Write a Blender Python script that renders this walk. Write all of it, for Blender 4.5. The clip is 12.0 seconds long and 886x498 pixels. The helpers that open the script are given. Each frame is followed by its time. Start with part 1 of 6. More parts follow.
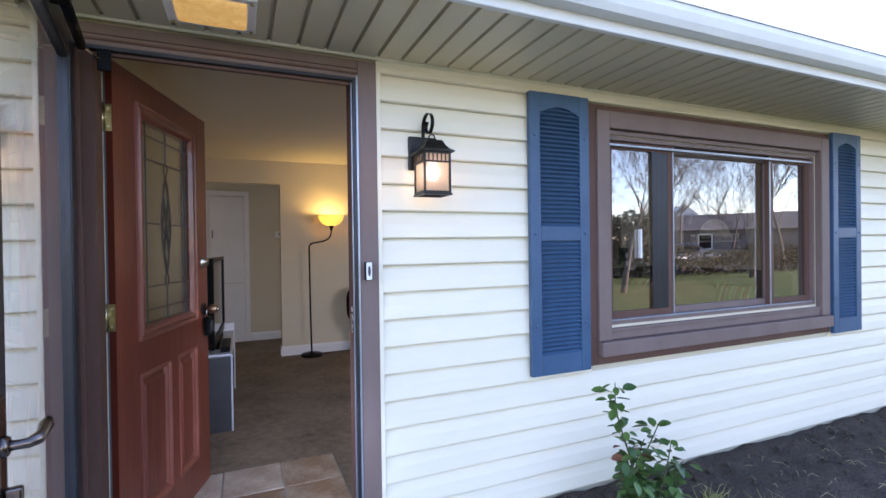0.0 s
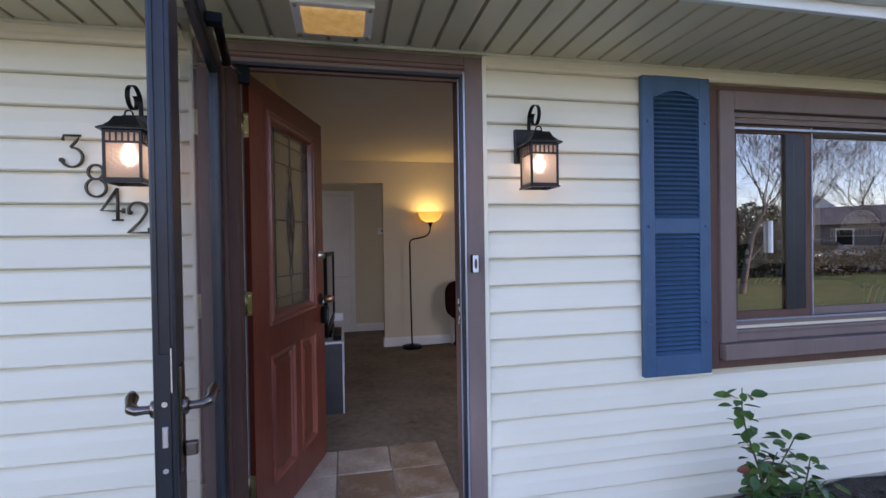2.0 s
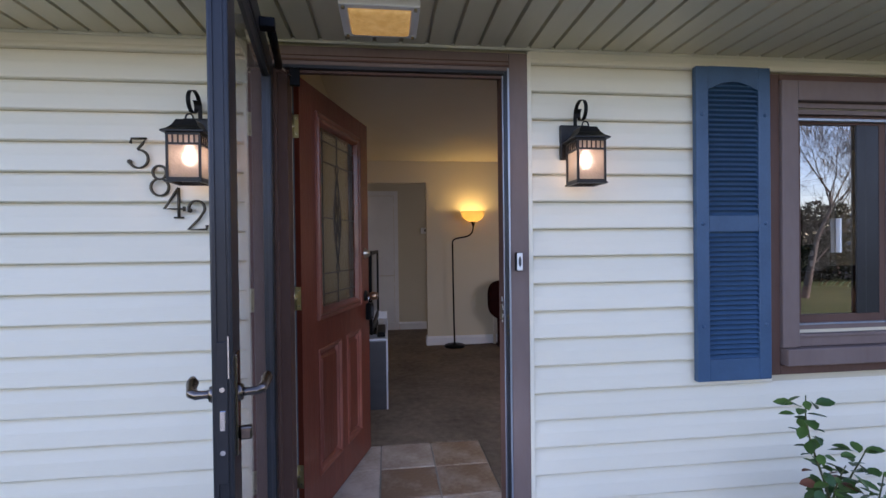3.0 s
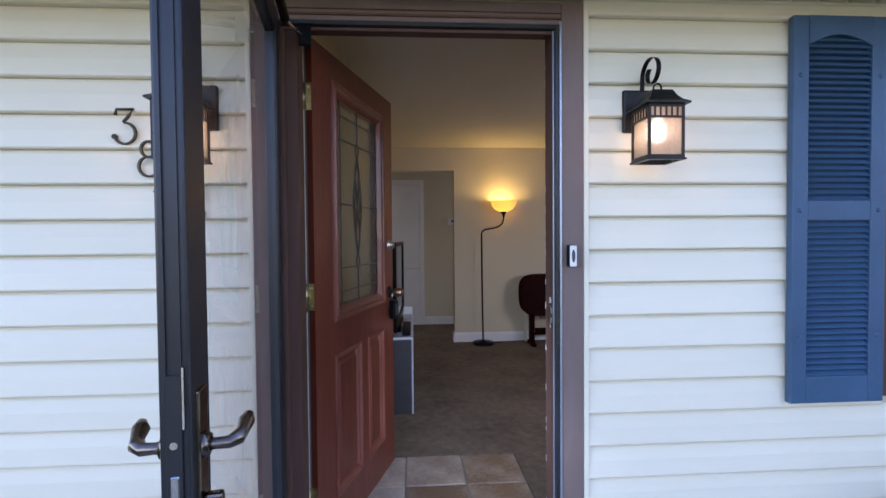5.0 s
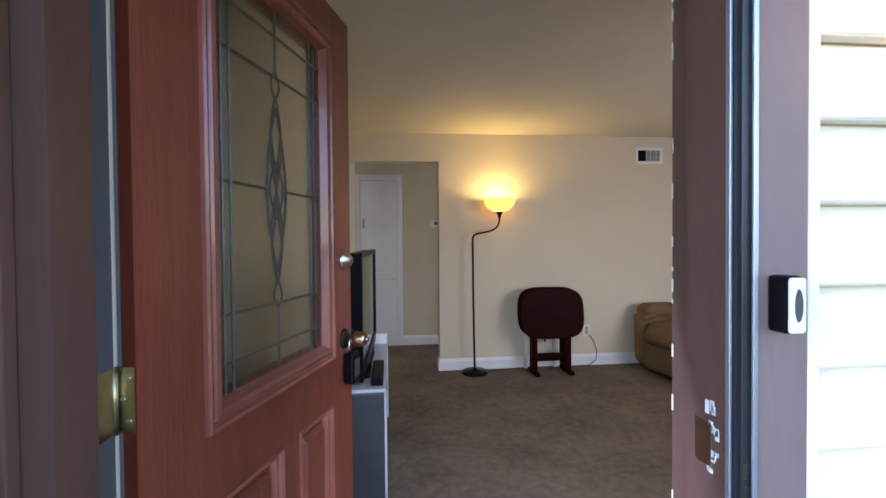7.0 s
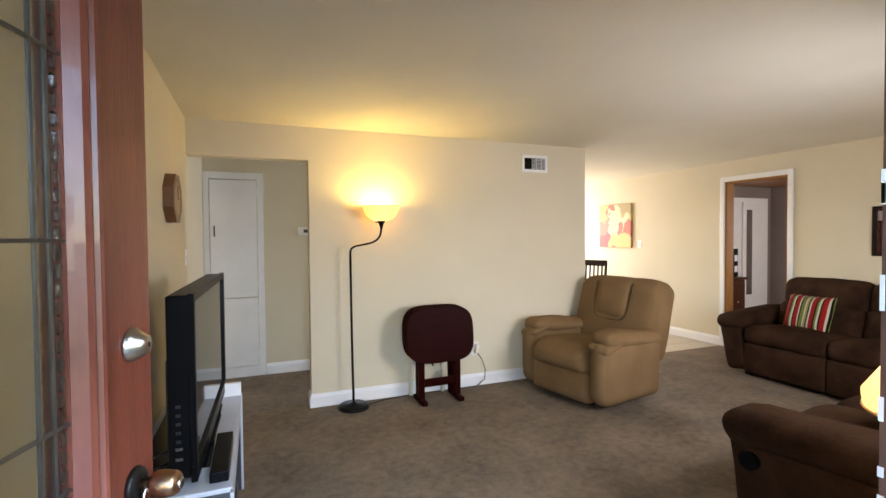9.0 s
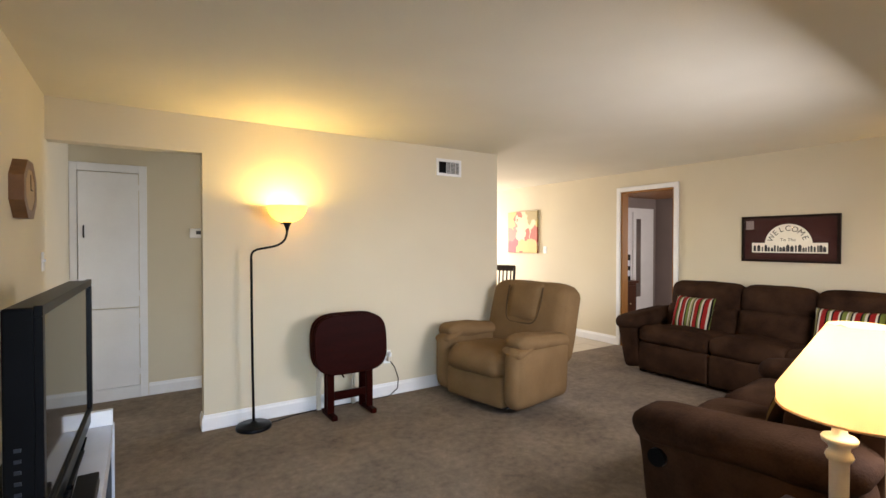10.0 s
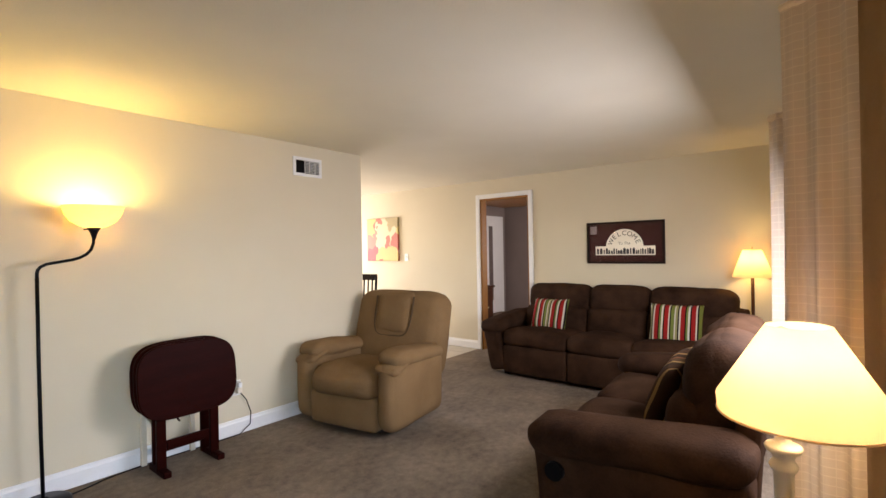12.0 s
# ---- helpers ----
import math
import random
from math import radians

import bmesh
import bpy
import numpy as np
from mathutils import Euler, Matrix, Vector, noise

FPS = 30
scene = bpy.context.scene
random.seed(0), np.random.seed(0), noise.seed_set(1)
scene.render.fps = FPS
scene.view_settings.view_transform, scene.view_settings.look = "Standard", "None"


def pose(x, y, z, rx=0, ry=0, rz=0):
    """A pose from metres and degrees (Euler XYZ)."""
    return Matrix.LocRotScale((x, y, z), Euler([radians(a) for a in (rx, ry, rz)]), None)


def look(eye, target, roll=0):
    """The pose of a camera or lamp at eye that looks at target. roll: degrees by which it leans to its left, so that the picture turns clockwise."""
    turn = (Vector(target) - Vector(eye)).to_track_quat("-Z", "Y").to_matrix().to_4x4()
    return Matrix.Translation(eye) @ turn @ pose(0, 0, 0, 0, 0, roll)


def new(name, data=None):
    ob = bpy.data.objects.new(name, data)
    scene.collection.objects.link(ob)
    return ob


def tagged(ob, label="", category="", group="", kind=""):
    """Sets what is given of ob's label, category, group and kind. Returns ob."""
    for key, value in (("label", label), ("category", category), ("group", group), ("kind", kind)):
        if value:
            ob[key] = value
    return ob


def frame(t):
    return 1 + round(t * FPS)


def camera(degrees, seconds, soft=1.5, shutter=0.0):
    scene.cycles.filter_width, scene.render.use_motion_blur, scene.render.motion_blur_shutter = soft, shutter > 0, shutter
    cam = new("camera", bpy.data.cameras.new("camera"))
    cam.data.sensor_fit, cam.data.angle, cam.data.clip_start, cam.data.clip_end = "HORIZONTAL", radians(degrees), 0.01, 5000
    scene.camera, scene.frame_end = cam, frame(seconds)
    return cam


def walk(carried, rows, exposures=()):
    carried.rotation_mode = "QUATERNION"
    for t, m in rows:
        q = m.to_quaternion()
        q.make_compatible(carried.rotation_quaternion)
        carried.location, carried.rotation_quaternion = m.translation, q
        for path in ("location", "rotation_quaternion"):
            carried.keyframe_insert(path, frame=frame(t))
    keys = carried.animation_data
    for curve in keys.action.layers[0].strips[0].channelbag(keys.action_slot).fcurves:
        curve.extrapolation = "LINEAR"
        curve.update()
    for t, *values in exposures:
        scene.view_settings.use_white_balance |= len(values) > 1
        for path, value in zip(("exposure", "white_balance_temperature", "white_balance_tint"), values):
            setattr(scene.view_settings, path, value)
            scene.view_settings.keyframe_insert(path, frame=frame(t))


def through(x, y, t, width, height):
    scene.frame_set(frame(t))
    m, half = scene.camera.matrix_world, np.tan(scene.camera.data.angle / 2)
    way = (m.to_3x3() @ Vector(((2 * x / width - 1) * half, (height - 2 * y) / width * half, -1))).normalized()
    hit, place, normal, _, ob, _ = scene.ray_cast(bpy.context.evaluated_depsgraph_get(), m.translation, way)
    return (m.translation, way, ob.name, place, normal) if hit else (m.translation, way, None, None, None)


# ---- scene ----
cam = camera(86.7, 12.0)
PATH = [
    (0, (0.464, -1.932, 1.286), (1.251, -0.093, 1.271), -0.8),
    (0.5, (0.442, -1.932, 1.281), (1.157, -0.064, 1.266), -0.7),
    (1, (0.429, -1.928, 1.28), (1.047, -0.026, 1.263), -0.8),
    (1.5, (0.415, -1.927, 1.282), (0.935, 0.004, 1.259), -0.9),
    (2, (0.408, -1.929, 1.27), (0.819, 0.028, 1.249), -0.9),
    (2.5, (0.399, -1.931, 1.268), (0.72, 0.043, 1.246), -1.0),
    (3, (0.402, -1.931, 1.258), (0.635, 0.055, 1.241), -0.7),
    (5, (0.395, -1.619, 1.254), (0.523, 0.376, 1.203), -0.5),
    (5.5, (0.398, -1.374, 1.258), (0.53, 0.621, 1.187), -0.6),
    (6, (0.427, -1.134, 1.249), (0.568, 0.86, 1.183), -0.8),
    (6.5, (0.413, -0.869, 1.241), (0.59, 1.123, 1.186), -0.6),
    (7, (0.418, -0.611, 1.274), (0.639, 1.376, 1.237), -0.5),
    (8.8, (0.483, -0.078, 1.394), (1.160, 1.806, 1.356), -0.8),
    (9, (0.473, -0.047, 1.399), (1.216, 1.812, 1.35), -0.5),
    (9.5, (0.467, 0.035, 1.396), (1.391, 1.811, 1.352), -0.1),
    (10, (0.496, 0.097, 1.385), (1.582, 1.776, 1.358), -0.0),
    (10.5, (0.506, 0.185, 1.385), (1.747, 1.753, 1.375), -0.1),
    (11, (0.542, 0.281, 1.393), (1.914, 1.736, 1.392), -0.3),
    (11.5, (0.566, 0.367, 1.388), (2.047, 1.711, 1.391), -0.7),
    (12, (0.595, 0.439, 1.375), (2.149, 1.698, 1.379), -1.0),
]
walk(cam, [(t, look(eye, target, roll)) for t, eye, target, roll in PATH],
     exposures=[(0, 2.35, 6300, 32), (2.5, 1.65, 6250, 36), (5, 2.03, 6150, 33), (5.5, 2.27, 6000, 31), (6, 2.38, 5950, 32), (7, 2.92, 6050, 28), (8.8, 3.68, 6450, 19), (12, 3.62, 6480, 23)])

# ---- world, sun, lamps ----
SUN_AZ, SUN_EL = radians(54.5), radians(23.0)
world = bpy.data.worlds.new("sky")
scene.world = world
world.use_nodes = True
wn = world.node_tree.nodes
sky = wn.new("ShaderNodeTexSky")
sky.sky_type, sky.sun_disc = "NISHITA", False
sky.sun_elevation, sky.sun_rotation = SUN_EL, SUN_AZ
sky.dust_density, sky.air_density, sky.ozone_density = 0.1, 1.0, 2.0
world.node_tree.links.new(sky.outputs[0], wn["Background"].inputs[0])
wn["Background"].inputs[1].default_value = 0.15


def lamp(name, kind, energy, colour, m, **kw):
    d = bpy.data.lights.new(name, kind)
    d.energy, d.color = energy, colour
    for k, v in kw.items():
        if k == "angle":
            d.angle = v
        elif k == "spread":
            d.spread = v
        elif k == "size":
            d.size = v
        elif k == "size_y":
            d.shape, d.size_y = "RECTANGLE", v
        elif k == "radius":
            d.shadow_soft_size = v
    ob = new(name, d)
    ob.matrix_world = m
    return ob


toward = Vector((math.sin(SUN_AZ) * math.cos(SUN_EL), math.cos(SUN_AZ) * math.cos(SUN_EL), math.sin(SUN_EL)))
lamp("sun", "SUN", 4.0, (1.0, 0.93, 0.82), look(toward * 50, (0, 0, 0)), angle=radians(0.5))
# daylight through the living-room window, front doorway, and unseen dining and back-room windows
lamp("window_daylight", "AREA", 6.5, (0.92, 0.96, 1.0), look((3.35, 0.37, 1.33), (3.25, 2.37, 0.10)), size=1.24, size_y=0.72)
lamp("doorway_daylight", "AREA", 1.45, (0.64, 0.83, 1.0), look((0.68, 0.13, 1.15), (1.05, 1.9, 0.05)), size=0.36, size_y=1.5, spread=radians(105))
# added fill lamp that brightens the hall from an unseen doorway
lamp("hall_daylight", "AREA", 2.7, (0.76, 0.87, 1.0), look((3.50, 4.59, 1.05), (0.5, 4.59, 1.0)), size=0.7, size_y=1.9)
lamp("dining_daylight", "AREA", 8.5, (1.0, 0.99, 0.97), look((4.9, 7.92, 1.45), (4.9, 4.0, 1.0)), size=1.6, size_y=1.1)
lamp("back_room_daylight", "AREA", 4.2, (1.0, 0.96, 0.90), look((8.0, 2.68, 1.45), (8.0, 5.0, 1.0)), size=1.4, size_y=1.1)
WARM = (1.0, 0.70, 0.22)
lamp("floor_lamp_bulb", "POINT", 1.75, (1.0, 0.72, 0.19), pose(1.452, 3.785, 1.632), radius=0.06)
lamp("table_lamp_bulb", "POINT", 0.65, (1.0, 0.76, 0.38), pose(1.908, 0.485, 1.10), radius=0.04)
lamp("corner_lamp_bulb", "POINT", 0.6, WARM, pose(5.76, 0.95, 1.22), radius=0.04)
lamp("lantern_bulb_left", "POINT", 0.022, (1.0, 0.80, 0.55), pose(-0.305, -0.135, 1.588), radius=0.03)
lamp("lantern_bulb_right", "POINT", 0.022, (1.0, 0.80, 0.55), pose(1.19, -0.135, 1.588), radius=0.03)


# ---- materials ----
def surf(name, a, b, scale=6.0, rough=0.6, bump=0.1, bscale=60.0, metal=0.0, fine=0.25, coat=0.0, stretch=(1, 1, 1), spread=0.5, sheen=0.0, bdist=0.01, obj_random=0.0, spec=None):
    """A plain surface: two tones mixed by large and fine noise, with fine relief."""
    m = bpy.data.materials.new(name)
    m.use_nodes = True
    n, l = m.node_tree.nodes, m.node_tree.links
    p = n["Principled BSDF"]
    p.inputs["Roughness"].default_value = rough
    p.inputs["Metallic"].default_value = metal
    p.inputs["Coat Weight"].default_value = coat
    p.inputs["Specular IOR Level"].default_value = spec if spec is not None else 0.25 if rough >= 0.5 else 0.5
    if sheen:
        p.inputs["Sheen Weight"].default_value = sheen
        p.inputs["Sheen Roughness"].default_value = 0.4
    tc = n.new("ShaderNodeTexCoord")
    mp = n.new("ShaderNodeMapping")
    mp.inputs["Scale"].default_value = stretch
    l.new(tc.outputs["Object"], mp.inputs[0])
    big, small = n.new("ShaderNodeTexNoise"), n.new("ShaderNodeTexNoise")
    big.inputs["Scale"].default_value, big.inputs["Detail"].default_value = scale, 4
    small.inputs["Scale"].default_value, small.inputs["Detail"].default_value = bscale, 3
    l.new(mp.outputs[0], big.inputs["Vector"])
    l.new(mp.outputs[0], small.inputs["Vector"])
    mx = n.new("ShaderNodeMix")
    mx.inputs[0].default_value = fine
    l.new(big.outputs[0], mx.inputs[2])
    l.new(small.outputs[0], mx.inputs[3])
    fac = mx.outputs[0]
    if obj_random:
        info = n.new("ShaderNodeObjectInfo")
        ma = n.new("ShaderNodeMath")
        ma.operation = "MULTIPLY_ADD"
        l.new(info.outputs["Random"], ma.inputs[0])
        ma.inputs[1].default_value = obj_random
        l.new(fac, ma.inputs[2])
        ms = n.new("ShaderNodeMath")
        ms.operation = "SUBTRACT"
        l.new(ma.outputs[0], ms.inputs[0])
        ms.inputs[1].default_value = obj_random / 2
        fac = ms.outputs[0]
    ramp = n.new("ShaderNodeValToRGB")
    e = ramp.color_ramp.elements
    e[0].position, e[1].position = 0.5 - spread / 2, 0.5 + spread / 2
    e[0].color, e[1].color = (*a, 1), (*b, 1)
    l.new(fac, ramp.inputs[0])
    l.new(ramp.outputs[0], p.inputs["Base Color"])
    if bump:
        bp = n.new("ShaderNodeBump")
        bp.inputs["Strength"].default_value, bp.inputs["Distance"].default_value = bump, bdist
        l.new(small.outputs[0], bp.inputs["Height"])
        l.new(bp.outputs[0], p.inputs["Normal"])
    return m


def glow(name, colour, strength, base=(0.8, 0.8, 0.8)):
    m = bpy.data.materials.new(name)
    m.use_nodes = True
    p = m.node_tree.nodes["Principled BSDF"]
    p.inputs["Base Color"].default_value = (*base, 1)
    p.inputs["Emission Color"].default_value = (*colour, 1)
    p.inputs["Emission Strength"].default_value = strength
    p.inputs["Roughness"].default_value = 0.4
    return m


def lampshade(name, colour, through, rough=0.7):
    """Cloth or frosted glass that lets lamplight through."""
    m = bpy.data.materials.new(name)
    m.use_nodes = True
    n, l = m.node_tree.nodes, m.node_tree.links
    p = n["Principled BSDF"]
    p.inputs["Base Color"].default_value = (*colour, 1)
    p.inputs["Roughness"].default_value = rough
    tr, mx = n.new("ShaderNodeBsdfTranslucent"), n.new("ShaderNodeMixShader")
    tr.inputs["Color"].default_value = (*through, 1)
    mx.inputs[0].default_value = 0.6
    l.new(p.outputs[0], mx.inputs[1])
    l.new(tr.outputs[0], mx.inputs[2])
    l.new(mx.outputs[0], n["Material Output"].inputs[0])
    return m


def glass(name, colour=(1, 1, 1), rough=0.0, bump=0.0, bscale=40.0, ior=1.45):
    m = bpy.data.materials.new(name)
    m.use_nodes = True
    n, l = m.node_tree.nodes, m.node_tree.links
    p = n["Principled BSDF"]
    p.inputs["Base Color"].default_value = (*colour, 1)
    p.inputs["Transmission Weight"].default_value = 1
    p.inputs["Roughness"].default_value = rough
    p.inputs["IOR"].default_value = ior
    if bump:
        t, b, c = n.new("ShaderNodeTexNoise"), n.new("ShaderNodeBump"), n.new("ShaderNodeTexCoord")
        t.inputs["Scale"].default_value = bscale
        b.inputs["Strength"].default_value, b.inputs["Distance"].default_value = bump, 0.01
        l.new(c.outputs["Object"], t.inputs["Vector"])
        l.new(t.outputs[0], b.inputs["Height"])
        l.new(b.outputs[0], p.inputs["Normal"])
    return m


M_WEATHER = surf("grey_vinyl", (0.075, 0.078, 0.082), (0.11, 0.115, 0.12), 8, 0.5, 0.05, 60, stretch=(1, 1, 0.2))
M_SIDING = surf("cream_vinyl", (0.735, 0.675, 0.525), (0.80, 0.738, 0.585), 3, 0.45, 0.06, 90, stretch=(0.3, 1, 3), obj_random=0.3)
M_SOFFIT = surf("tan_aluminium", (0.57, 0.49, 0.325), (0.64, 0.56, 0.39), 3, 0.4, 0.03, 60, stretch=(1, 0.3, 1))
M_TRIM = surf("taupe_paint", (0.165, 0.115, 0.100), (0.215, 0.158, 0.142), 5, 0.5, 0.12, 50, spec=0.2, stretch=(1, 1, 0.3))
M_JAMB = surf("brown_paint", (0.094, 0.049, 0.036), (0.142, 0.078, 0.060), 6, 0.5, 0.15, 50, spec=0.18, stretch=(1, 1, 0.3))
M_STORM = surf("dark_bronze_aluminium", (0.022, 0.023, 0.027), (0.034, 0.036, 0.042), 6, 0.35, 0.03, 80, metal=0.4)
M_DOOR = surf("red_brown_stained_door", (0.140, 0.029, 0.0155), (0.255, 0.062, 0.034), 3.5, 0.40, 0.22, 22, stretch=(7, 7, 0.6), coat=0.3, spread=0.6)
# door stain made paler, carrying the gloss highlights of the mouldings in its colour
M_MOULD = surf("worn_stained_moulding", (0.16, 0.037, 0.022), (0.35, 0.110, 0.070), 9, 0.34, 0.1, 60, stretch=(1, 1, 0.4), coat=0.35)
M_DOOREDGE = surf("bare_red_door_edge", (0.085, 0.013, 0.005), (0.14, 0.026, 0.010), 8, 0.5, 0.1, 40, stretch=(1, 1, 0.2))
M_WALL = surf("beige_wall_paint", (0.60, 0.527, 0.375), (0.64, 0.566, 0.41), 2, 0.7, 0.05, 130, bdist=0.004)
M_CEIL = surf("ceiling_paint", (0.66, 0.610, 0.49), (0.71, 0.660, 0.54), 2, 0.85, 0.12, 90, bdist=0.006)
M_WHITE = surf("white_trim_paint", (0.72, 0.71, 0.68), (0.80, 0.79, 0.76), 5, 0.4, 0.05, 60)
M_CARPET = surf("brown_carpet", (0.086, 0.064, 0.044), (0.300, 0.232, 0.164), 2.6, 0.95, 1.0, 240, fine=0.55, spread=0.30, bdist=0.008)
_n, _l = M_CARPET.node_tree.nodes, M_CARPET.node_tree.links
_mid, _mix = _n.new("ShaderNodeTexNoise"), _n.new("ShaderNodeMix")
_mid.inputs["Scale"].default_value, _mid.inputs["Detail"].default_value, _mid.inputs["Roughness"].default_value = 17, 6, 0.72
_mix.inputs[0].default_value = 0.40
_ramp = [q for q in _n if q.bl_idname == "ShaderNodeValToRGB"][0]
_was = _ramp.inputs[0].links[0].from_socket
_l.new(_n["Mapping"].outputs[0], _mid.inputs["Vector"])
_l.new(_was, _mix.inputs[2])
_l.new(_mid.outputs[0], _mix.inputs[3])
_l.new(_mix.outputs[0], _ramp.inputs[0])
M_TILE = surf("slate_tile", (0.20, 0.125, 0.075), (0.52, 0.45, 0.37), 6, 0.42, 0.25, 45, spread=0.42, obj_random=0.45)
M_GROUT = surf("grout", (0.25, 0.23, 0.20), (0.33, 0.31, 0.27), 20, 0.9, 0.3, 120)
M_DTILE = surf("cream_vinyl_tile", (0.46, 0.40, 0.30), (0.55, 0.48, 0.37), 6, 0.4, 0.05, 60, obj_random=0.2)
M_BLUE = surf("blue_shutter_paint", (0.025, 0.067, 0.130), (0.046, 0.108, 0.198), 6, 0.45, 0.08, 70)
M_IRON = surf("oil_rubbed_bronze", (0.010, 0.009, 0.008), (0.024, 0.021, 0.018), 12, 0.42, 0.1, 120, metal=0.5)
M_NUMBER = surf("aged_bronze", (0.040, 0.034, 0.025), (0.11, 0.09, 0.06), 14, 0.4, 0.1, 120, metal=0.7)
M_BRASS = surf("tarnished_brass", (0.36, 0.30, 0.17), (0.52, 0.45, 0.28), 25, 0.32, 0.1, 90, metal=1.0)
M_NICKEL = surf("satin_nickel", (0.52, 0.48, 0.40), (0.62, 0.58, 0.50), 20, 0.28, 0.05, 90, metal=1.0)
M_BLACK = surf("black_plastic", (0.0022, 0.0022, 0.0025), (0.004, 0.004, 0.0045), 8, 0.35, 0.03, 90, spec=0.1)
M_SCREEN = surf("dark_screen", (0.012, 0.012, 0.014), (0.016, 0.016, 0.018), 4, 0.06, 0.0)
M_SILVER = surf("silver_laminate", (0.50, 0.52, 0.56), (0.58, 0.60, 0.64), 10, 0.35, 0.03, 80, metal=0.15)
M_CHARCOAL = surf("charcoal_laminate", (0.030, 0.032, 0.036), (0.05, 0.052, 0.057), 10, 0.4, 0.05, 80)
M_SOFA = surf("chocolate_microfibre", (0.017, 0.0078, 0.0040), (0.054, 0.0270, 0.0145), 5, 0.85, 0.25, 90, spec=0.04, fine=0.2, spread=0.4)
M_TANSUEDE = surf("tan_microfibre", (0.142, 0.083, 0.035), (0.212, 0.129, 0.059), 4, 0.85, 0.25, 90, spec=0.1, fine=0.2)
M_TANSEAM = surf("tan_seam_thread", (0.06, 0.034, 0.014), (0.085, 0.05, 0.022), 20, 0.9, 0.1, 90)
M_MAHOG = surf("dark_mahogany", (0.011, 0.0014, 0.0008), (0.023, 0.0028, 0.0015), 6, 0.45, 0.05, 50, spec=0.03, stretch=(0.5, 3, 3))
M_DARKWOOD = surf("espresso_wood", (0.008, 0.004, 0.0025), (0.018, 0.009, 0.006), 6, 0.45, 0.08, 50, spec=0.12, stretch=(4, 4, 0.5))
M_REDWOOD = surf("cherry_wood", (0.030, 0.010, 0.005), (0.055, 0.019, 0.009), 6, 0.4, 0.08, 50, spec=0.1, stretch=(4, 4, 0.5))
M_OAK = surf("golden_oak", (0.24, 0.10, 0.022), (0.34, 0.155, 0.04), 7, 0.45, 0.1, 50, spec=0.12, stretch=(6, 6, 0.5))
M_WOODCEIL = surf("stained_pine", (0.25, 0.11, 0.035), (0.36, 0.17, 0.06), 5, 0.4, 0.1, 50, stretch=(0.5, 6, 6))
M_GREYWALL = surf("mauve_grey_paint", (0.20, 0.158, 0.138), (0.245, 0.197, 0.176), 2, 0.75, 0.05, 120)
M_CURTAIN = surf("sheer_curtain", (0.62, 0.50, 0.36), (0.70, 0.58, 0.43), 5, 0.85, 0.2, 220, stretch=(1, 1, 0.4))
M_CREAMPAINT = surf("cream_turned_wood", (0.66, 0.58, 0.44), (0.74, 0.66, 0.52), 8, 0.4, 0.05, 60)
M_SOIL = surf("garden_soil", (0.045, 0.034, 0.027), (0.12, 0.095, 0.075), 9, 0.95, 1.0, 60, fine=0.5, bdist=0.03)
M_GRASS = surf("lawn", (0.05, 0.075, 0.018), (0.13, 0.15, 0.045), 1.2, 0.95, 1.0, 90, fine=0.5, bdist=0.03)
M_ASPHALT = surf("asphalt", (0.04, 0.04, 0.042), (0.065, 0.064, 0.062), 3, 0.9, 0.4, 150)
M_CONCRETE = surf("concrete", (0.33, 0.31, 0.28), (0.43, 0.41, 0.37), 3, 0.9, 0.3, 120)
M_LEAF = surf("rose_leaf", (0.035, 0.085, 0.018), (0.09, 0.17, 0.035), 14, 0.4, 0.1, 80, obj_random=0.6)
M_YOUNG = surf("young_rose_leaf", (0.14, 0.045, 0.03), (0.24, 0.10, 0.05), 14, 0.4, 0.1, 80)
M_STEM = surf("rose_stem", (0.06, 0.075, 0.025), (0.11, 0.10, 0.045), 18, 0.6, 0.2, 80)
M_BARK = surf("bare_bark", (0.09, 0.07, 0.055), (0.17, 0.14, 0.115), 6, 0.9, 0.6, 30)
M_ROOF = surf("asphalt_shingle", (0.10, 0.09, 0.085), (0.17, 0.155, 0.145), 4, 0.95, 0.5, 60)
M_WHITESIDE = surf("white_clapboard", (0.62, 0.62, 0.60), (0.72, 0.72, 0.70), 3, 0.6, 0.1, 60)
M_HEDGE = surf("winter_shrub", (0.05, 0.036, 0.02), (0.13, 0.095, 0.055), 8, 0.9, 0.5, 40)
M_YEW = surf("dark_evergreen", (0.018, 0.024, 0.014), (0.05, 0.06, 0.035), 8, 0.8, 0.5, 40)
M_CARPAINT = surf("dark_car_paint", (0.03, 0.032, 0.036), (0.045, 0.047, 0.052), 4, 0.25, 0.0, coat=0.6, metal=0.4)
M_PICGLASS = glass("picture_glass", ior=1.18)
M_WINDOW = glass("grey_coated_window_glass", (0.36, 0.40, 0.40), ior=2.9)
M_LEADGLASS = glass("textured_leaded_glass", (0.86, 0.92, 0.86), 0.16, 0.07, 40)
M_STORMGLASS = glass("thin_storm_glass", ior=1.22)
M_BEADGLASS = glass("bevelled_bead_glass", (0.92, 0.95, 0.93), 0.04, 0.3, 50)
M_SEEDY = surf("frosted_seeded_glass", (0.78, 0.72, 0.67), (0.88, 0.82, 0.77), 40, 0.25, 0.4, 90)
_n, _l = M_SEEDY.node_tree.nodes, M_SEEDY.node_tree.links
_tr, _mx = _n.new("ShaderNodeBsdfTranslucent"), _n.new("ShaderNodeMixShader")
_tr.inputs["Color"].default_value = (0.70, 0.60, 0.50, 1)
_mx.inputs[0].default_value = 0.4
_n["Principled BSDF"].inputs["Transmission Weight"].default_value = 1.0
_l.new(_n["Principled BSDF"].outputs[0], _mx.inputs[1])
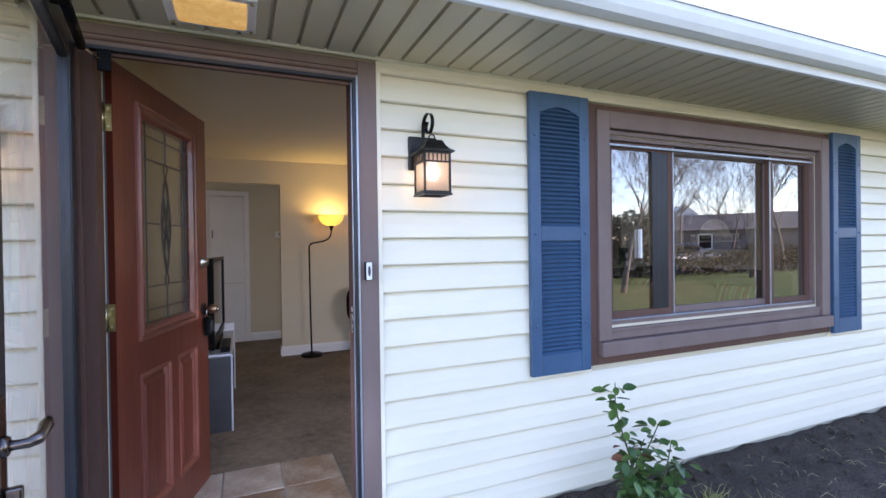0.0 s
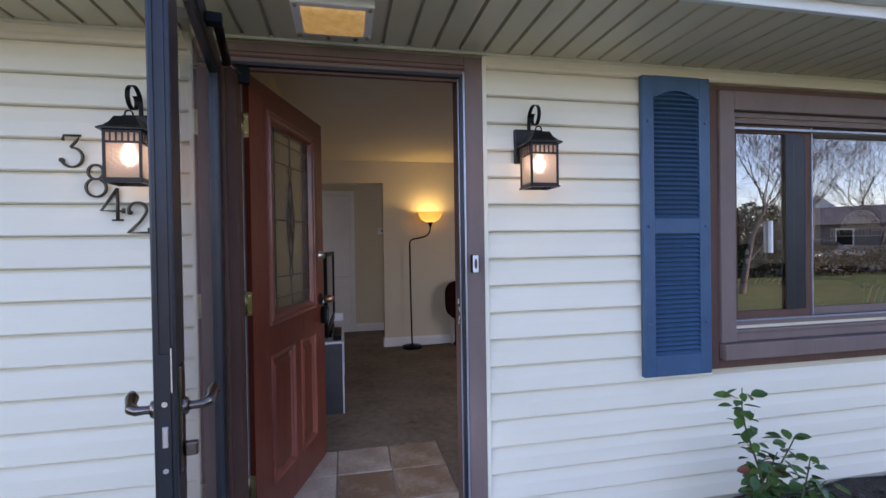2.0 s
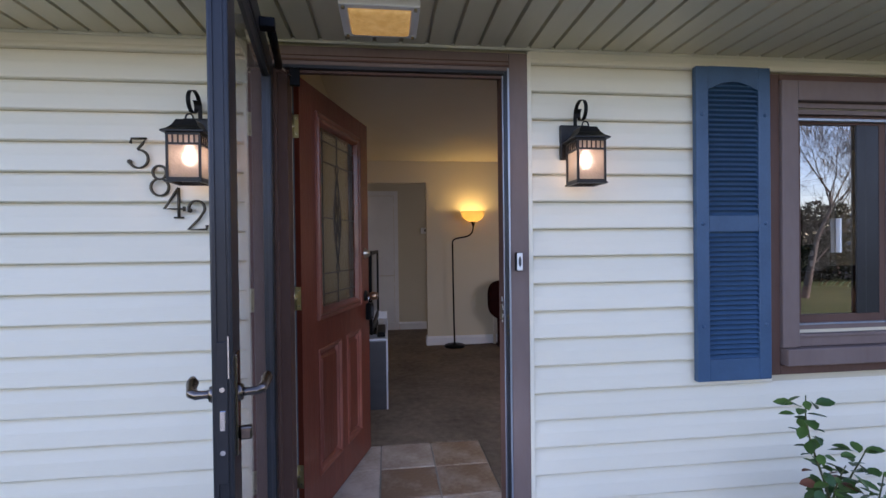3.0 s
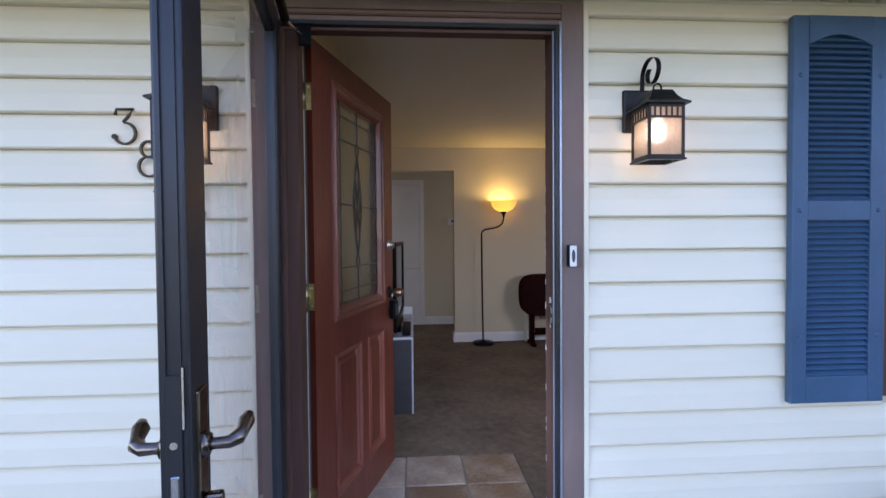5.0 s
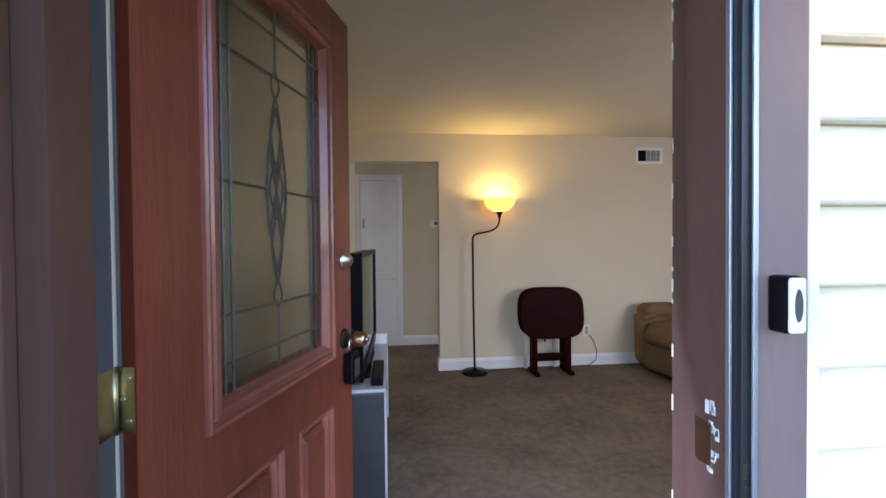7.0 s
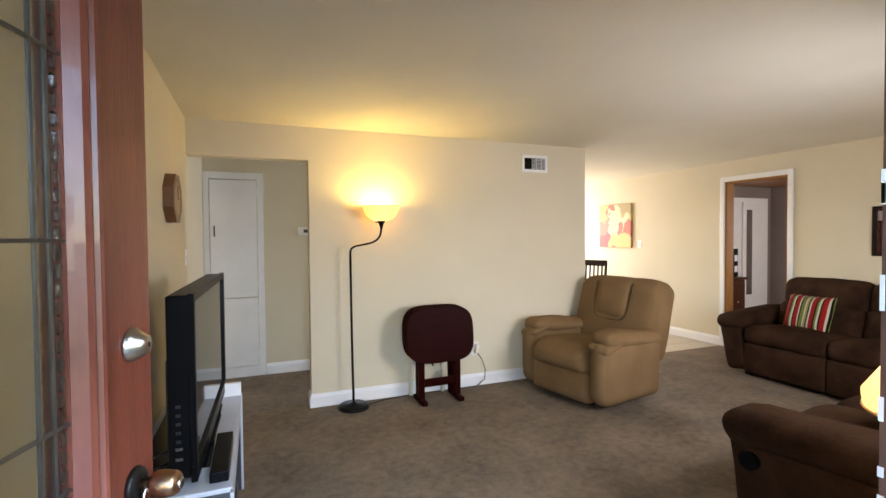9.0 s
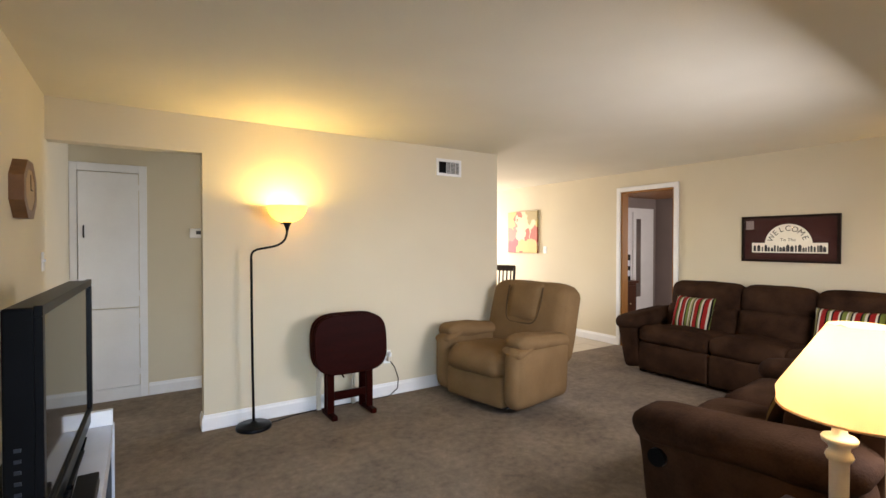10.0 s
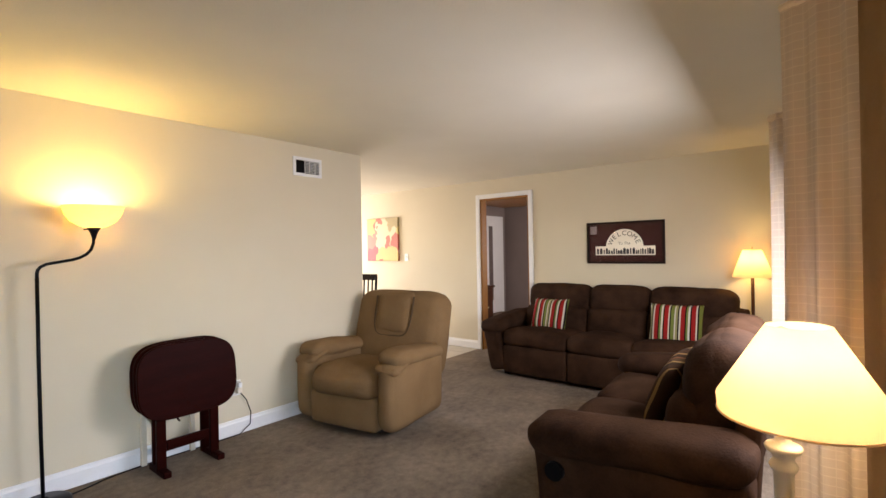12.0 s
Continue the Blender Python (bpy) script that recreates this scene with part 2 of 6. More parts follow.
_l.new(_tr.outputs[0], _mx.inputs[2])
_l.new(_mx.outputs[0], _n["Material Output"].inputs[0])
M_LEAD = surf("lead_came", (0.16, 0.16, 0.15), (0.26, 0.26, 0.25), 20, 0.35, 0.1, 90, metal=0.9)
M_MIRROR = surf("mirror", (0.8, 0.82, 0.82), (0.82, 0.84, 0.84), 3, 0.03, 0.0, metal=1.0)
M_BOWL = lampshade("frosted_bowl_glass", (0.80, 0.70, 0.48), (0.32, 0.22, 0.075), 0.3)
M_SHADE = lampshade("linen_shade", (0.80, 0.70, 0.52), (0.68, 0.50, 0.28), 0.9)
M_BULB = glow("lit_bulb", (1.0, 0.82, 0.58), 2.5)
M_CLOCKFACE = surf("tan_clock_face", (0.36, 0.22, 0.09), (0.45, 0.29, 0.13), 6, 0.4, 0.0)
M_PAPER = surf("cream_print", (0.62, 0.55, 0.40), (0.70, 0.63, 0.48), 10, 0.6, 0.0)
M_MAT = surf("maroon_mat", (0.030, 0.007, 0.005), (0.042, 0.011, 0.008), 6, 0.6, 0.05, 80, spec=0.1)
M_INK = surf("dark_ink", (0.018, 0.016, 0.014), (0.025, 0.022, 0.02), 6, 0.6, 0.0)
M_BROWNCLOTH = surf("brown_cloth", (0.05, 0.028, 0.018), (0.08, 0.045, 0.03), 20, 0.85, 0.3, 200)
M_COPPER = surf("worn_copper_bronze", (0.34, 0.19, 0.10), (0.52, 0.32, 0.19), 24, 0.30, 0.08, 90, metal=1.0)
M_PEWTER = surf("pewter_bronze", (0.13, 0.105, 0.09), (0.22, 0.18, 0.155), 20, 0.24, 0.08, 90, metal=1.0)
M_ALU = surf("weathered_aluminium", (0.30, 0.33, 0.38), (0.46, 0.49, 0.54), 20, 0.38, 0.08, 70, metal=0.75, stretch=(1, 1, 0.2))
M_CHROME = surf("dull_chrome", (0.55, 0.55, 0.55), (0.65, 0.65, 0.65), 20, 0.25, 0.05, 90, metal=1.0)


# ---- mesh helpers ----
def link(name, bm, material, parent=None, smooth=False):
    me = bpy.data.meshes.new(name)
    bmesh.ops.recalc_face_normals(bm, faces=bm.faces)
    bm.to_mesh(me)
    bm.free()
    if material:
        me.materials.append(material)
    if smooth:
        me.shade_smooth()
    ob = new(name, me)
    if parent:
        ob.parent = parent
    return ob


def part(name, bm, material, parent, label="", smooth=False):
    ob = link(name, bm, material, parent, smooth)
    if name == "bulb":
        ob.visible_shadow = False
    return tagged(ob, label) if label else ob


def again(ob, m, parent=None):
    """Another part on the same mesh."""
    o = new(ob.name.split(".")[0], ob.data)
    o.parent = parent or ob.parent
    o.matrix_basis = m
    return o


def thing(name, label, category, m=None, group="", kind=""):
    ob = new(name)
    ob.empty_display_size = 0.1
    if m is not None:
        ob.matrix_world = m
    return tagged(ob, label, category, group, kind)


def setting(name, bm, material, label="", category=""):
    return tagged(link(name, bm, material), label, category, "", "structure")


def box(bm, x0, y0, z0, x1, y1, z1, bevel=0.0, seg=2):
    c = [bm.verts.new((x, y, z)) for z in (z0, z1) for y in (y0, y1) for x in (x0, x1)]
    f = [bm.faces.new([c[i] for i in q]) for q in ((0, 2, 3, 1), (4, 5, 7, 6), (0, 1, 5, 4), (2, 6, 7, 3), (0, 4, 6, 2), (1, 3, 7, 5))]
    if bevel:
        e = list({e for q in f for e in q.edges})
        bmesh.ops.bevel(bm, geom=e, offset=bevel, segments=seg, affect="EDGES", profile=0.5)
    return bm


def boxes(*rows, bevel=0.0):
    bm = bmesh.new()
    for r in rows:
        box(bm, *r, bevel=bevel)
    return bm


def one(*r, bevel=0.0, seg=2):
    return box(bmesh.new(), *r, bevel=bevel, seg=seg)


def lathe(profile, seg=24, bm=None, centre=(0, 0)):
    bm = bm or bmesh.new()
    rings = []
    for r, z in profile:
        if r < 1e-5:
            rings.append([bm.verts.new((centre[0], centre[1], z))])
        else:
            rings.append([bm.verts.new((centre[0] + r * math.cos(2 * math.pi * i / seg), centre[1] + r * math.sin(2 * math.pi * i / seg), z)) for i in range(seg)])
    for a, b in zip(rings, rings[1:]):
        for i in range(seg):
            j = (i + 1) % seg
            q = [a[i % len(a)], a[j % len(a)], b[j % len(b)], b[i % len(b)]]
            q = [v for k, v in enumerate(q) if v not in q[:k]]
            if len(q) > 2:
                bm.faces.new(q)
    return bm


def tube(points, r, seg=8, bm=None, caps=True):
    """A round bar along points; r is one radius or one a point."""
    bm = bm or bmesh.new()
    pts = [Vector(p) for p in points]
    rs = r if isinstance(r, (list, tuple)) else [r] * len(pts)
    up, rings = None, []
    for i, p in enumerate(pts):
        d = (pts[min(i + 1, len(pts) - 1)] - pts[max(i - 1, 0)]).normalized()
        if up is None:
            up = Vector((0, 0, 1)) if abs(d.z) < 0.9 else Vector((1, 0, 0))
        s = d.cross(up).normalized()
        up = s.cross(d).normalized()
        rings.append([bm.verts.new(p + rs[i] * (math.cos(2 * math.pi * k / seg) * s + math.sin(2 * math.pi * k / seg) * up)) for k in range(seg)])
    for a, b in zip(rings, rings[1:]):
        for k in range(seg):
            bm.faces.new((a[k], a[(k + 1) % seg], b[(k + 1) % seg], b[k]))
    if caps:
        bm.faces.new(rings[0])
        bm.faces.new(rings[-1][::-1])
    return bm


def cushion(sx, sy, sz, r=0.06, puff=(0, 0, 0), at=(0, 0, 0), rx=0.0, ry=0.0, rz=0.0, cuts=9, wrinkle=0.004, seed=0.0, bm=None):
    """A stuffed block: rounded edges, swelling sides and slight wrinkles, centred at a place."""
    out = bm or bmesh.new()
    b = bmesh.new()
    bmesh.ops.create_cube(b, size=2)
    bmesh.ops.subdivide_edges(b, edges=b.edges, cuts=cuts, use_grid_fill=True)
    half = (sx / 2, sy / 2, sz / 2)
    m = pose(*at, rx, ry, rz)
    new_v = {}
    for v in b.verts:
        p = v.co.copy()
        # crowd the grid toward the edges so that rounding is smooth
        q = Vector([math.copysign(1 - (1 - abs(c)) ** 1.5, c) for c in p])
        w = Vector([q[i] * half[i] for i in range(3)])
        inner = [max(half[i] - r, 0.0) for i in range(3)]
        c = Vector([max(-inner[i], min(inner[i], w[i])) for i in range(3)])
        d = w - c
        if d.length > 1e-6:
            lim = [min(r, half[i]) for i in range(3)]
            d = d.normalized()
            w = c + Vector([d[i] * lim[i] for i in range(3)])
        for i in range(3):
            j, k = (i + 1) % 3, (i + 2) % 3
            w[i] += math.copysign(1, q[i]) * puff[i] * (1 - q[j] ** 2) * (1 - q[k] ** 2) * abs(q[i])
        w += noise.noise_vector(w * 6 + Vector((seed, seed * 2, 0))) * wrinkle
        new_v[v.index] = out.verts.new(m @ w)
    for f in b.faces:
        out.faces.new([new_v[v.index] for v in f.verts])
    b.free()
    return out


def panel_frame(bm, x0, z0, x1, z1, w, y0, y1):
    """A rectangular frame standing in the xz plane."""
    box(bm, x0, y0, z0, x1, y1, z0 + w)
    box(bm, x0, y0, z1 - w, x1, y1, z1)
    box(bm, x0, y0, z0 + w, x0 + w, y1, z1 - w)
    box(bm, x1 - w, y0, z0 + w, x1, y1, z1 - w)
    return bm


def moulding(bm, x0, z0, x1, z1, profile):
    """A mitred frame moulding; profile rows are (inset from the edge, y)."""
    rings = [[bm.verts.new((x, y, z)) for x, z in ((x0 + d, z0 + d), (x1 - d, z0 + d), (x1 - d, z1 - d), (x0 + d, z1 - d))] for d, y in profile]
    for a, c in zip(rings, rings[1:]):
        for k in range(4):
            bm.faces.new((a[k], a[(k + 1) % 4], c[(k + 1) % 4], c[k]))


def letters(text, size, depth, material, parent, m, name="letter"):
    """Raised writing as one mesh, centred, in the built-in font."""
    cu = bpy.data.curves.new(name, "FONT")
    cu.body, cu.size, cu.extrude = text, size, depth
    cu.align_x, cu.align_y = "CENTER", "CENTER"
    tmp = bpy.data.objects.new("tmp", cu)
    scene.collection.objects.link(tmp)
    me = bpy.data.meshes.new_from_object(tmp.evaluated_get(bpy.context.evaluated_depsgraph_get()))
    bpy.data.objects.remove(tmp)
    bpy.data.curves.remove(cu)
    me.materials.clear()
    me.materials.append(material)
    ob = new(name, me)
    ob.parent = parent
    ob.matrix_basis = m
    return ob

# ---- the structure ----
CEIL, BACK, RIGHT, INNER = 2.31, 3.94, 5.935, 0.15

# front wall: studs and drywall behind the siding, with the door and window openings
setting("wall_front", boxes(
    (-3.0, 0, -0.2, -0.055, INNER, CEIL), (-0.055, 0, 2.02, 0.907, INNER, CEIL), (-0.055, 0, -0.2, 0.907, INNER, -0.03),
    (0.907, 0, -0.2, 2.222, INNER, CEIL), (2.222, 0, -0.2, 4.03, INNER, 0.852), (2.222, 0, 1.855, 4.03, INNER, CEIL),
    (4.03, 0, -0.2, 7.5, INNER, CEIL)), M_WALL, "front house wall with doorway and picture window", "wall")
setting("wall_left", boxes((-0.13, INNER, 0, 0.0, 5.12, CEIL)), M_WALL, "beige painted living room wall", "wall")
setting("wall_back", boxes((0.886, BACK, 0, 3.66, BACK + 0.12, CEIL), (0.0, BACK, 2.04, 0.886, BACK + 0.12, CEIL)),
        M_WALL, "beige painted wall with hallway opening", "wall")
setting("wall_hall", boxes((-0.13, 5.12, 0, 3.66, 5.24, CEIL)), M_WALL, "beige painted hallway wall", "wall")
# doorway between hall and dining is unseen, added to let light through
setting("wall_dining_side", boxes((3.54, BACK + 0.12, 0, 3.66, 4.20, CEIL), (3.54, 4.20, 2.04, 3.66, 4.98, CEIL), (3.54, 4.98, 0, 3.66, 5.12, CEIL), (3.54, 5.24, 0, 3.66, 8.0, CEIL)), M_WALL, "beige painted dining wall", "wall")
setting("wall_dining_back", boxes((3.54, 8.0, 0, 4.1, 8.12, CEIL), (5.7, 8.0, 0, 6.06, 8.12, CEIL), (4.1, 8.0, 0, 5.7, 8.12, 0.9), (4.1, 8.0, 2.0, 5.7, 8.12, CEIL)),
        M_WALL, "beige painted dining end wall", "wall")
setting("wall_right", boxes((RIGHT, INNER, 0, RIGHT + 0.12, 3.35, CEIL), (RIGHT, 4.10, 0, RIGHT + 0.12, 8.0, CEIL), (RIGHT, 3.35, 2.06, RIGHT + 0.12, 4.10, CEIL)),
        M_WALL, "beige painted wall with a doorway", "wall")
setting("wall_back_room", boxes((RIGHT + 0.12, 5.95, 0, 9.7, 6.07, CEIL), (9.6, 2.5, 0, 9.72, 5.95, CEIL), (RIGHT + 0.12, 2.5, 0, 7.3, 2.62, CEIL), (8.7, 2.5, 0, 9.6, 2.62, CEIL),
        (7.3, 2.5, 0, 8.7, 2.62, 0.9), (7.3, 2.5, 2.0, 8.7, 2.62, CEIL)), M_GREYWALL, "mauve grey painted back room walls", "wall")
setting("ceiling", boxes((-0.13, INNER, CEIL, RIGHT + 0.12, 8.12, CEIL + 0.1)), M_CEIL, "off-white painted ceiling", "ceiling")
pine = bmesh.new()
for i in range(24):
    box(pine, RIGHT + 0.12, 2.5 + i * 0.15, CEIL - 0.02, 9.72, 2.5 + i * 0.15 + 0.146, CEIL)
box(pine, RIGHT + 0.12, 2.5, CEIL, 9.72, 6.1, CEIL + 0.08)
setting("ceiling_back_room", pine, M_WOODCEIL, "stained pine plank ceiling", "ceiling")

# floors
setting("floor", boxes((0.967, INNER, -0.1, RIGHT, 4.16, 0.0), (-0.13, 1.048, -0.1, 0.967, 4.16, 0.0), (-0.13, 4.16, -0.1, 3.66, 5.12, 0.0), (RIGHT, 2.5, -0.1, 9.7, 6.0, -0.004)),
        M_CARPET, "brown mottled wall-to-wall carpet", "carpet")
setting("floor_entry", boxes((-0.055, 0.0, -0.1, 0.967, 1.048, -0.012)), M_GROUT, "grout bed of the entry tiles", "floor")
setting("floor_dining", boxes((3.54, 4.16, -0.1, RIGHT, 8.0, -0.010)), M_GROUT, "grout bed of the dining floor", "floor")
setting("threshold", boxes((-0.055, -0.03, -0.03, 0.907, 0.13, 0.012), bevel=0.006), M_STORM, "dark metal door threshold", "threshold")


# baseboards: a flat board with a bevelled top
def baseboard(x0, y0, x1, y1, side):
    """A board along a wall from one point to another; side is the direction into the room."""
    d, n = Vector((x1 - x0, y1 - y0, 0)), Vector((*side, 0))
    prof = [(0.0, 0.0), (0.016, 0.0), (0.016, 0.085), (0.011, 0.097), (0.008, 0.112), (0.0, 0.112)]
    bm = bmesh.new()
    ends = []
    for q in (Vector((x0, y0, 0)), Vector((x0, y0, 0)) + d):
        ends.append([bm.verts.new(q + n * a + Vector((0, 0, b))) for a, b in prof])
    for i in range(len(prof)):
        j = (i + 1) % len(prof)
        bm.faces.new((ends[0][i], ends[0][j], ends[1][j], ends[1][i]))
    bm.faces.new(ends[0])
    bm.faces.new(ends[1][::-1])
    return setting("baseboard", bm, M_WHITE, "white painted baseboard", "baseboard")


for row in ((0.886, BACK, 3.66, BACK, (0, -1)), (0.0, 1.0, 0.0, 5.12, (1, 0)), (0.886, BACK - 0.016, 0.886, BACK + 0.12, (-1, 0)), (0.56, 5.12, 3.54, 5.12, (0, -1)),
            (3.66, 5.24, 3.66, 8.0, (1, 0)), (RIGHT, 0.15, RIGHT, 3.29, (-1, 0)), (RIGHT, 4.16, RIGHT, 8.0, (-1, 0)), (1.0, INNER, RIGHT, INNER, (0, 1))):
    baseboard(*row)

# inner doorway to the back room: white casing and oak jamb
casing = boxes((RIGHT - 0.018, 3.29, 0, RIGHT, 3.35, 2.12), (RIGHT - 0.018, 4.10, 0, RIGHT, 4.16, 2.12), (RIGHT - 0.018, 3.35, 2.06, RIGHT, 4.10, 2.12), bevel=0.004)
setting("trim_back_room_door", casing, M_WHITE, "white painted door casing", "door casing")
setting("jamb_back_room_door", boxes((RIGHT, 4.075, 0, RIGHT + 0.12, 4.10, 2.06), (RIGHT, 3.35, 0, RIGHT + 0.12, 3.372, 2.06), (RIGHT, 3.372, 2.038, RIGHT + 0.12, 4.075, 2.06)),
        M_OAK, "golden oak door jamb", "door jamb")

# exterior trim of the front door
trim = boxes((-0.135, -0.028, -0.12, -0.055, 0.0, 2.05), (0.907, -0.028, -0.12, 0.987, 0.0, 2.05), (-0.055, -0.028, 1.975, 0.907, 0.0, 2.05), bevel=0.004)
setting("trim_front_door", trim, M_TRIM, "taupe painted front door casing", "door casing")
jamb = bmesh.new()
for x0, x1, s in ((-0.055, -0.004, 1), (0.904, 0.907, -1)):
    box(jamb, x0, 0.0, 0, x1, 0.155, 2.0)
for x0, x1 in ((-0.004, 0.012), (0.885, 0.904)):
    box(jamb, x0, 0.0, 0, x1, 0.085, 1.985)
box(jamb, -0.055, 0.0, 2.0, 0.907, 0.155, 2.02)
box(jamb, 0.012, 0.0, 1.985, 0.885, 0.085, 2.0)
setting("jamb_front_door", jamb, M_JAMB, "dark brown painted door jamb with stops", "door jamb")
setting("trim_weatherstrip", boxes((-0.0038, 0.087, 0, -0.0026, 0.155, 1.985), (-0.0038, 0.1555, 0, 0.013, 0.160, 1.985)), M_WEATHER, "grey vinyl weatherstrip on the hinge jamb", "weatherstrip")
zbar = bmesh.new()
box(zbar, 0.889, -0.026, 0.0, 0.9065, -0.001, 1.985, 0.002)
setting("storm_door_hinge_rail", boxes((-0.058, -0.040, 0.0, -0.034, -0.029, 1.954), (-0.038, -0.026, 0.0, -0.024, -0.002, 1.954), bevel=0.003), M_JAMB, "dark brown hinge rail of the storm door", "door frame")
box(zbar, -0.034, -0.026, 1.962, 0.889, -0.001, 1.985, 0.003)
setting("storm_door_frame", zbar, M_STORM, "dark bronze aluminium storm door frame", "door frame")
setting("trim_storm_strip", boxes((0.8835, -0.010, 0.0, 0.8885, -0.001, 1.980), (0.9005, -0.033, 0.0, 0.9085, -0.0285, 1.985), (-0.058, -0.046, 0.0, -0.050, -0.0405, 1.954), (-0.0465, -0.046, 0.0, -0.0425, -0.0405, 1.954), bevel=0.0015), M_ALU, "weathered pale edges of the storm door frame", "trim")
catch = bmesh.new()
for zz, hh in ((0.880, 0.012), (0.905, 0.030), (0.945, 0.022)):
    box(catch, 0.8905, -0.0285, zz, 0.8985, -0.0262, zz + hh, 0.001, 1)
setting("storm_catch", catch, M_NUMBER, "worn storm door catch slots on the frame", "catch")
setting("trim_header_rib", boxes((-0.055, -0.036, 1.990, 0.907, -0.0285, 1.998), (-0.055, -0.033, 2.010, 0.907, -0.0285, 2.014), (-0.034, -0.008, 1.950, 0.884, 0.0, 1.961), bevel=0.0015), M_JAMB, "dark brown ribs along the door header", "trim")
setting("trim_inside_front_door", boxes((0.928, INNER, 0, 0.986, INNER + 0.016, 2.07), (0.0, INNER, 2.01, 0.928, INNER + 0.016, 2.07), bevel=0.003), M_WHITE, "white inside door casing with chipped paint", "door casing")
rng = random.Random(3)
chips = bmesh.new()
for i in range(24):
    z = rng.uniform(0.1, 1.95)
    w, h = rng.uniform(0.0005, 0.002), rng.uniform(0.006, 0.03)
    box(chips, 0.9030, 0.1535 - w, z, 0.9042, 0.1556, z + h)
setting("trim_paint_chips", chips, M_WHITE, "flakes of white paint on the jamb edge", "paint")
corner = boxes((-0.152, -0.027, 0.02, -0.135, 0.0, 2.06), (0.987, -0.027, 0.02, 1.005, 0.0, 2.06), (2.084, -0.027, 0.655, 2.090, 0.0, 2.03), bevel=0.002)
setting("trim_siding_channel", corner, M_SIDING, "cream siding channel beside the door casing", "trim")
setting("trim_frieze", boxes((-3.0, -0.022, 2.035, -0.152, -0.002, 2.078), (1.005, -0.022, 2.035, 7.5, -0.002, 2.078), (-3.0, -0.030, 2.062, 7.5, -0.022, 2.080), bevel=0.003), M_SIDING, "cream moulding under the soffit", "trim")

# picture window: outer trim, frame, sashes, panes
wtrim = boxes((2.090, -0.030, 0.66, 2.136, 0.0, 2.0), (4.12, -0.030, 0.66, 4.138, 0.0, 2.0), (2.136, -0.030, 1.97, 4.12, 0.0, 2.0), (2.136, -0.030, 0.66, 4.12, 0.0, 0.703), bevel=0.004)
setting("trim_window_outer", wtrim, M_JAMB, "dark brown window surround", "window trim")
wtrim = boxes((2.136, -0.045, 0.782, 2.219, 0.0, 1.97), (4.033, -0.045, 0.782, 4.12, 0.0, 1.97), (2.219, -0.045, 1.882, 4.033, 0.0, 1.97), (2.142, -0.066, 0.704, 4.118, 0.0, 0.780), bevel=0.005)
setting("trim_window", wtrim, M_TRIM, "taupe painted window casing and apron", "window trim")
wtrim = boxes((2.219, -0.026, 0.782, 4.033, 0.0, 0.824), (2.219, -0.034, 0.824, 4.033, 0.09, 0.838), (2.219, -0.012, 1.857, 4.033, 0.0, 1.882), bevel=0.003)
setting("trim_window_sill", wtrim, M_TRIM, "taupe painted window sill and head", "window trim")
window = thing("window_1", "three-part slider window in a taupe frame", "window", kind="structure")
fr = bmesh.new()
panel_frame(fr, 2.224, 0.853, 4.028, 1.853, 0.020, 0.0, 0.09)
part("window_frame", fr, M_TRIM, window)
part("head_track", boxes((2.244, -0.004, 1.802, 4.008, 0.018, 1.815), (2.244, -0.004, 0.873, 4.008, 0.018, 0.880), bevel=0.002), M_ALU, window, "pale aluminium slider track")
for x0, x1, y0, w in ((2.246, 2.735, 0.020, 0.040), (2.690, 3.630, 0.052, 0.038), (3.588, 4.006, 0.020, 0.040)):
    sash = bmesh.new()
    panel_frame(sash, x0, 0.876, x1, 1.832, w, y0, y0 + 0.028)
    sash_ob = part("sash", sash, M_JAMB if y0 < 0.03 else M_TRIM, window)
    p = part("pane", one(x0 + w - 0.003, y0 + 0.011, 0.876 + w - 0.003, x1 - w + 0.003, y0 + 0.016, 1.832 - w + 0.003), M_WINDOW, sash_ob)
    p.visible_shadow = False
    part("sash_edge", boxes((x1 - 0.006 if x0 < 3.5 else x0, y0 - 0.006, 0.880, x1 if x0 < 3.5 else x0 + 0.006, y0, 1.828)), M_ALU, sash_ob, "pale aluminium sash edge")
    if x0 < 2.3:
        part("screen_stile", boxes((2.574, y0 - 0.004, 0.916, 2.622, y0 + 0.006, 1.792), (2.624, y0 + 0.001, 0.916, 2.696, y0 + 0.008, 1.792), bevel=0.002), M_STORM, sash_ob, "dark insect screen stile")
part("latch", boxes((2.475, 0.008, 1.20, 2.487, 0.029, 1.36), bevel=0.003), M_WHITE, window, "white sash pull")

# soffit boards, fascia, gutter, roof
soffit = bmesh.new()
box(soffit, -3.0, -0.55, 2.094, 7.5, 0.0, 2.11)
setting("soffit_backing", soffit, M_SOFFIT, "tan soffit backing", "soffit")
setting("fascia", boxes((-3.0, -0.575, 2.070, 7.5, -0.55, 2.20), bevel=0.004), M_WHITE, "white fascia board", "fascia")
gut = bmesh.new()
prof = [(-0.576, 2.112), (-0.630, 2.112), (-0.645, 2.135), (-0.655, 2.165), (-0.655, 2.20), (-0.650, 2.20), (-0.650, 2.166), (-0.640, 2.138), (-0.628, 2.117), (-0.576, 2.117)]
gends = [[gut.verts.new((x, a, b)) for a, b in prof] for x in (-3.0, 7.5)]
for i in range(len(prof)):
    j = (i + 1) % len(prof)
    gut.faces.new((gends[0][i], gends[0][j], gends[1][j], gends[1][i]))
gut.faces.new(gends[0])
gut.faces.new(gends[1][::-1])
setting("gutter", gut, M_WHITE, "white aluminium gutter along the eave", "gutter")
roof = bmesh.new()
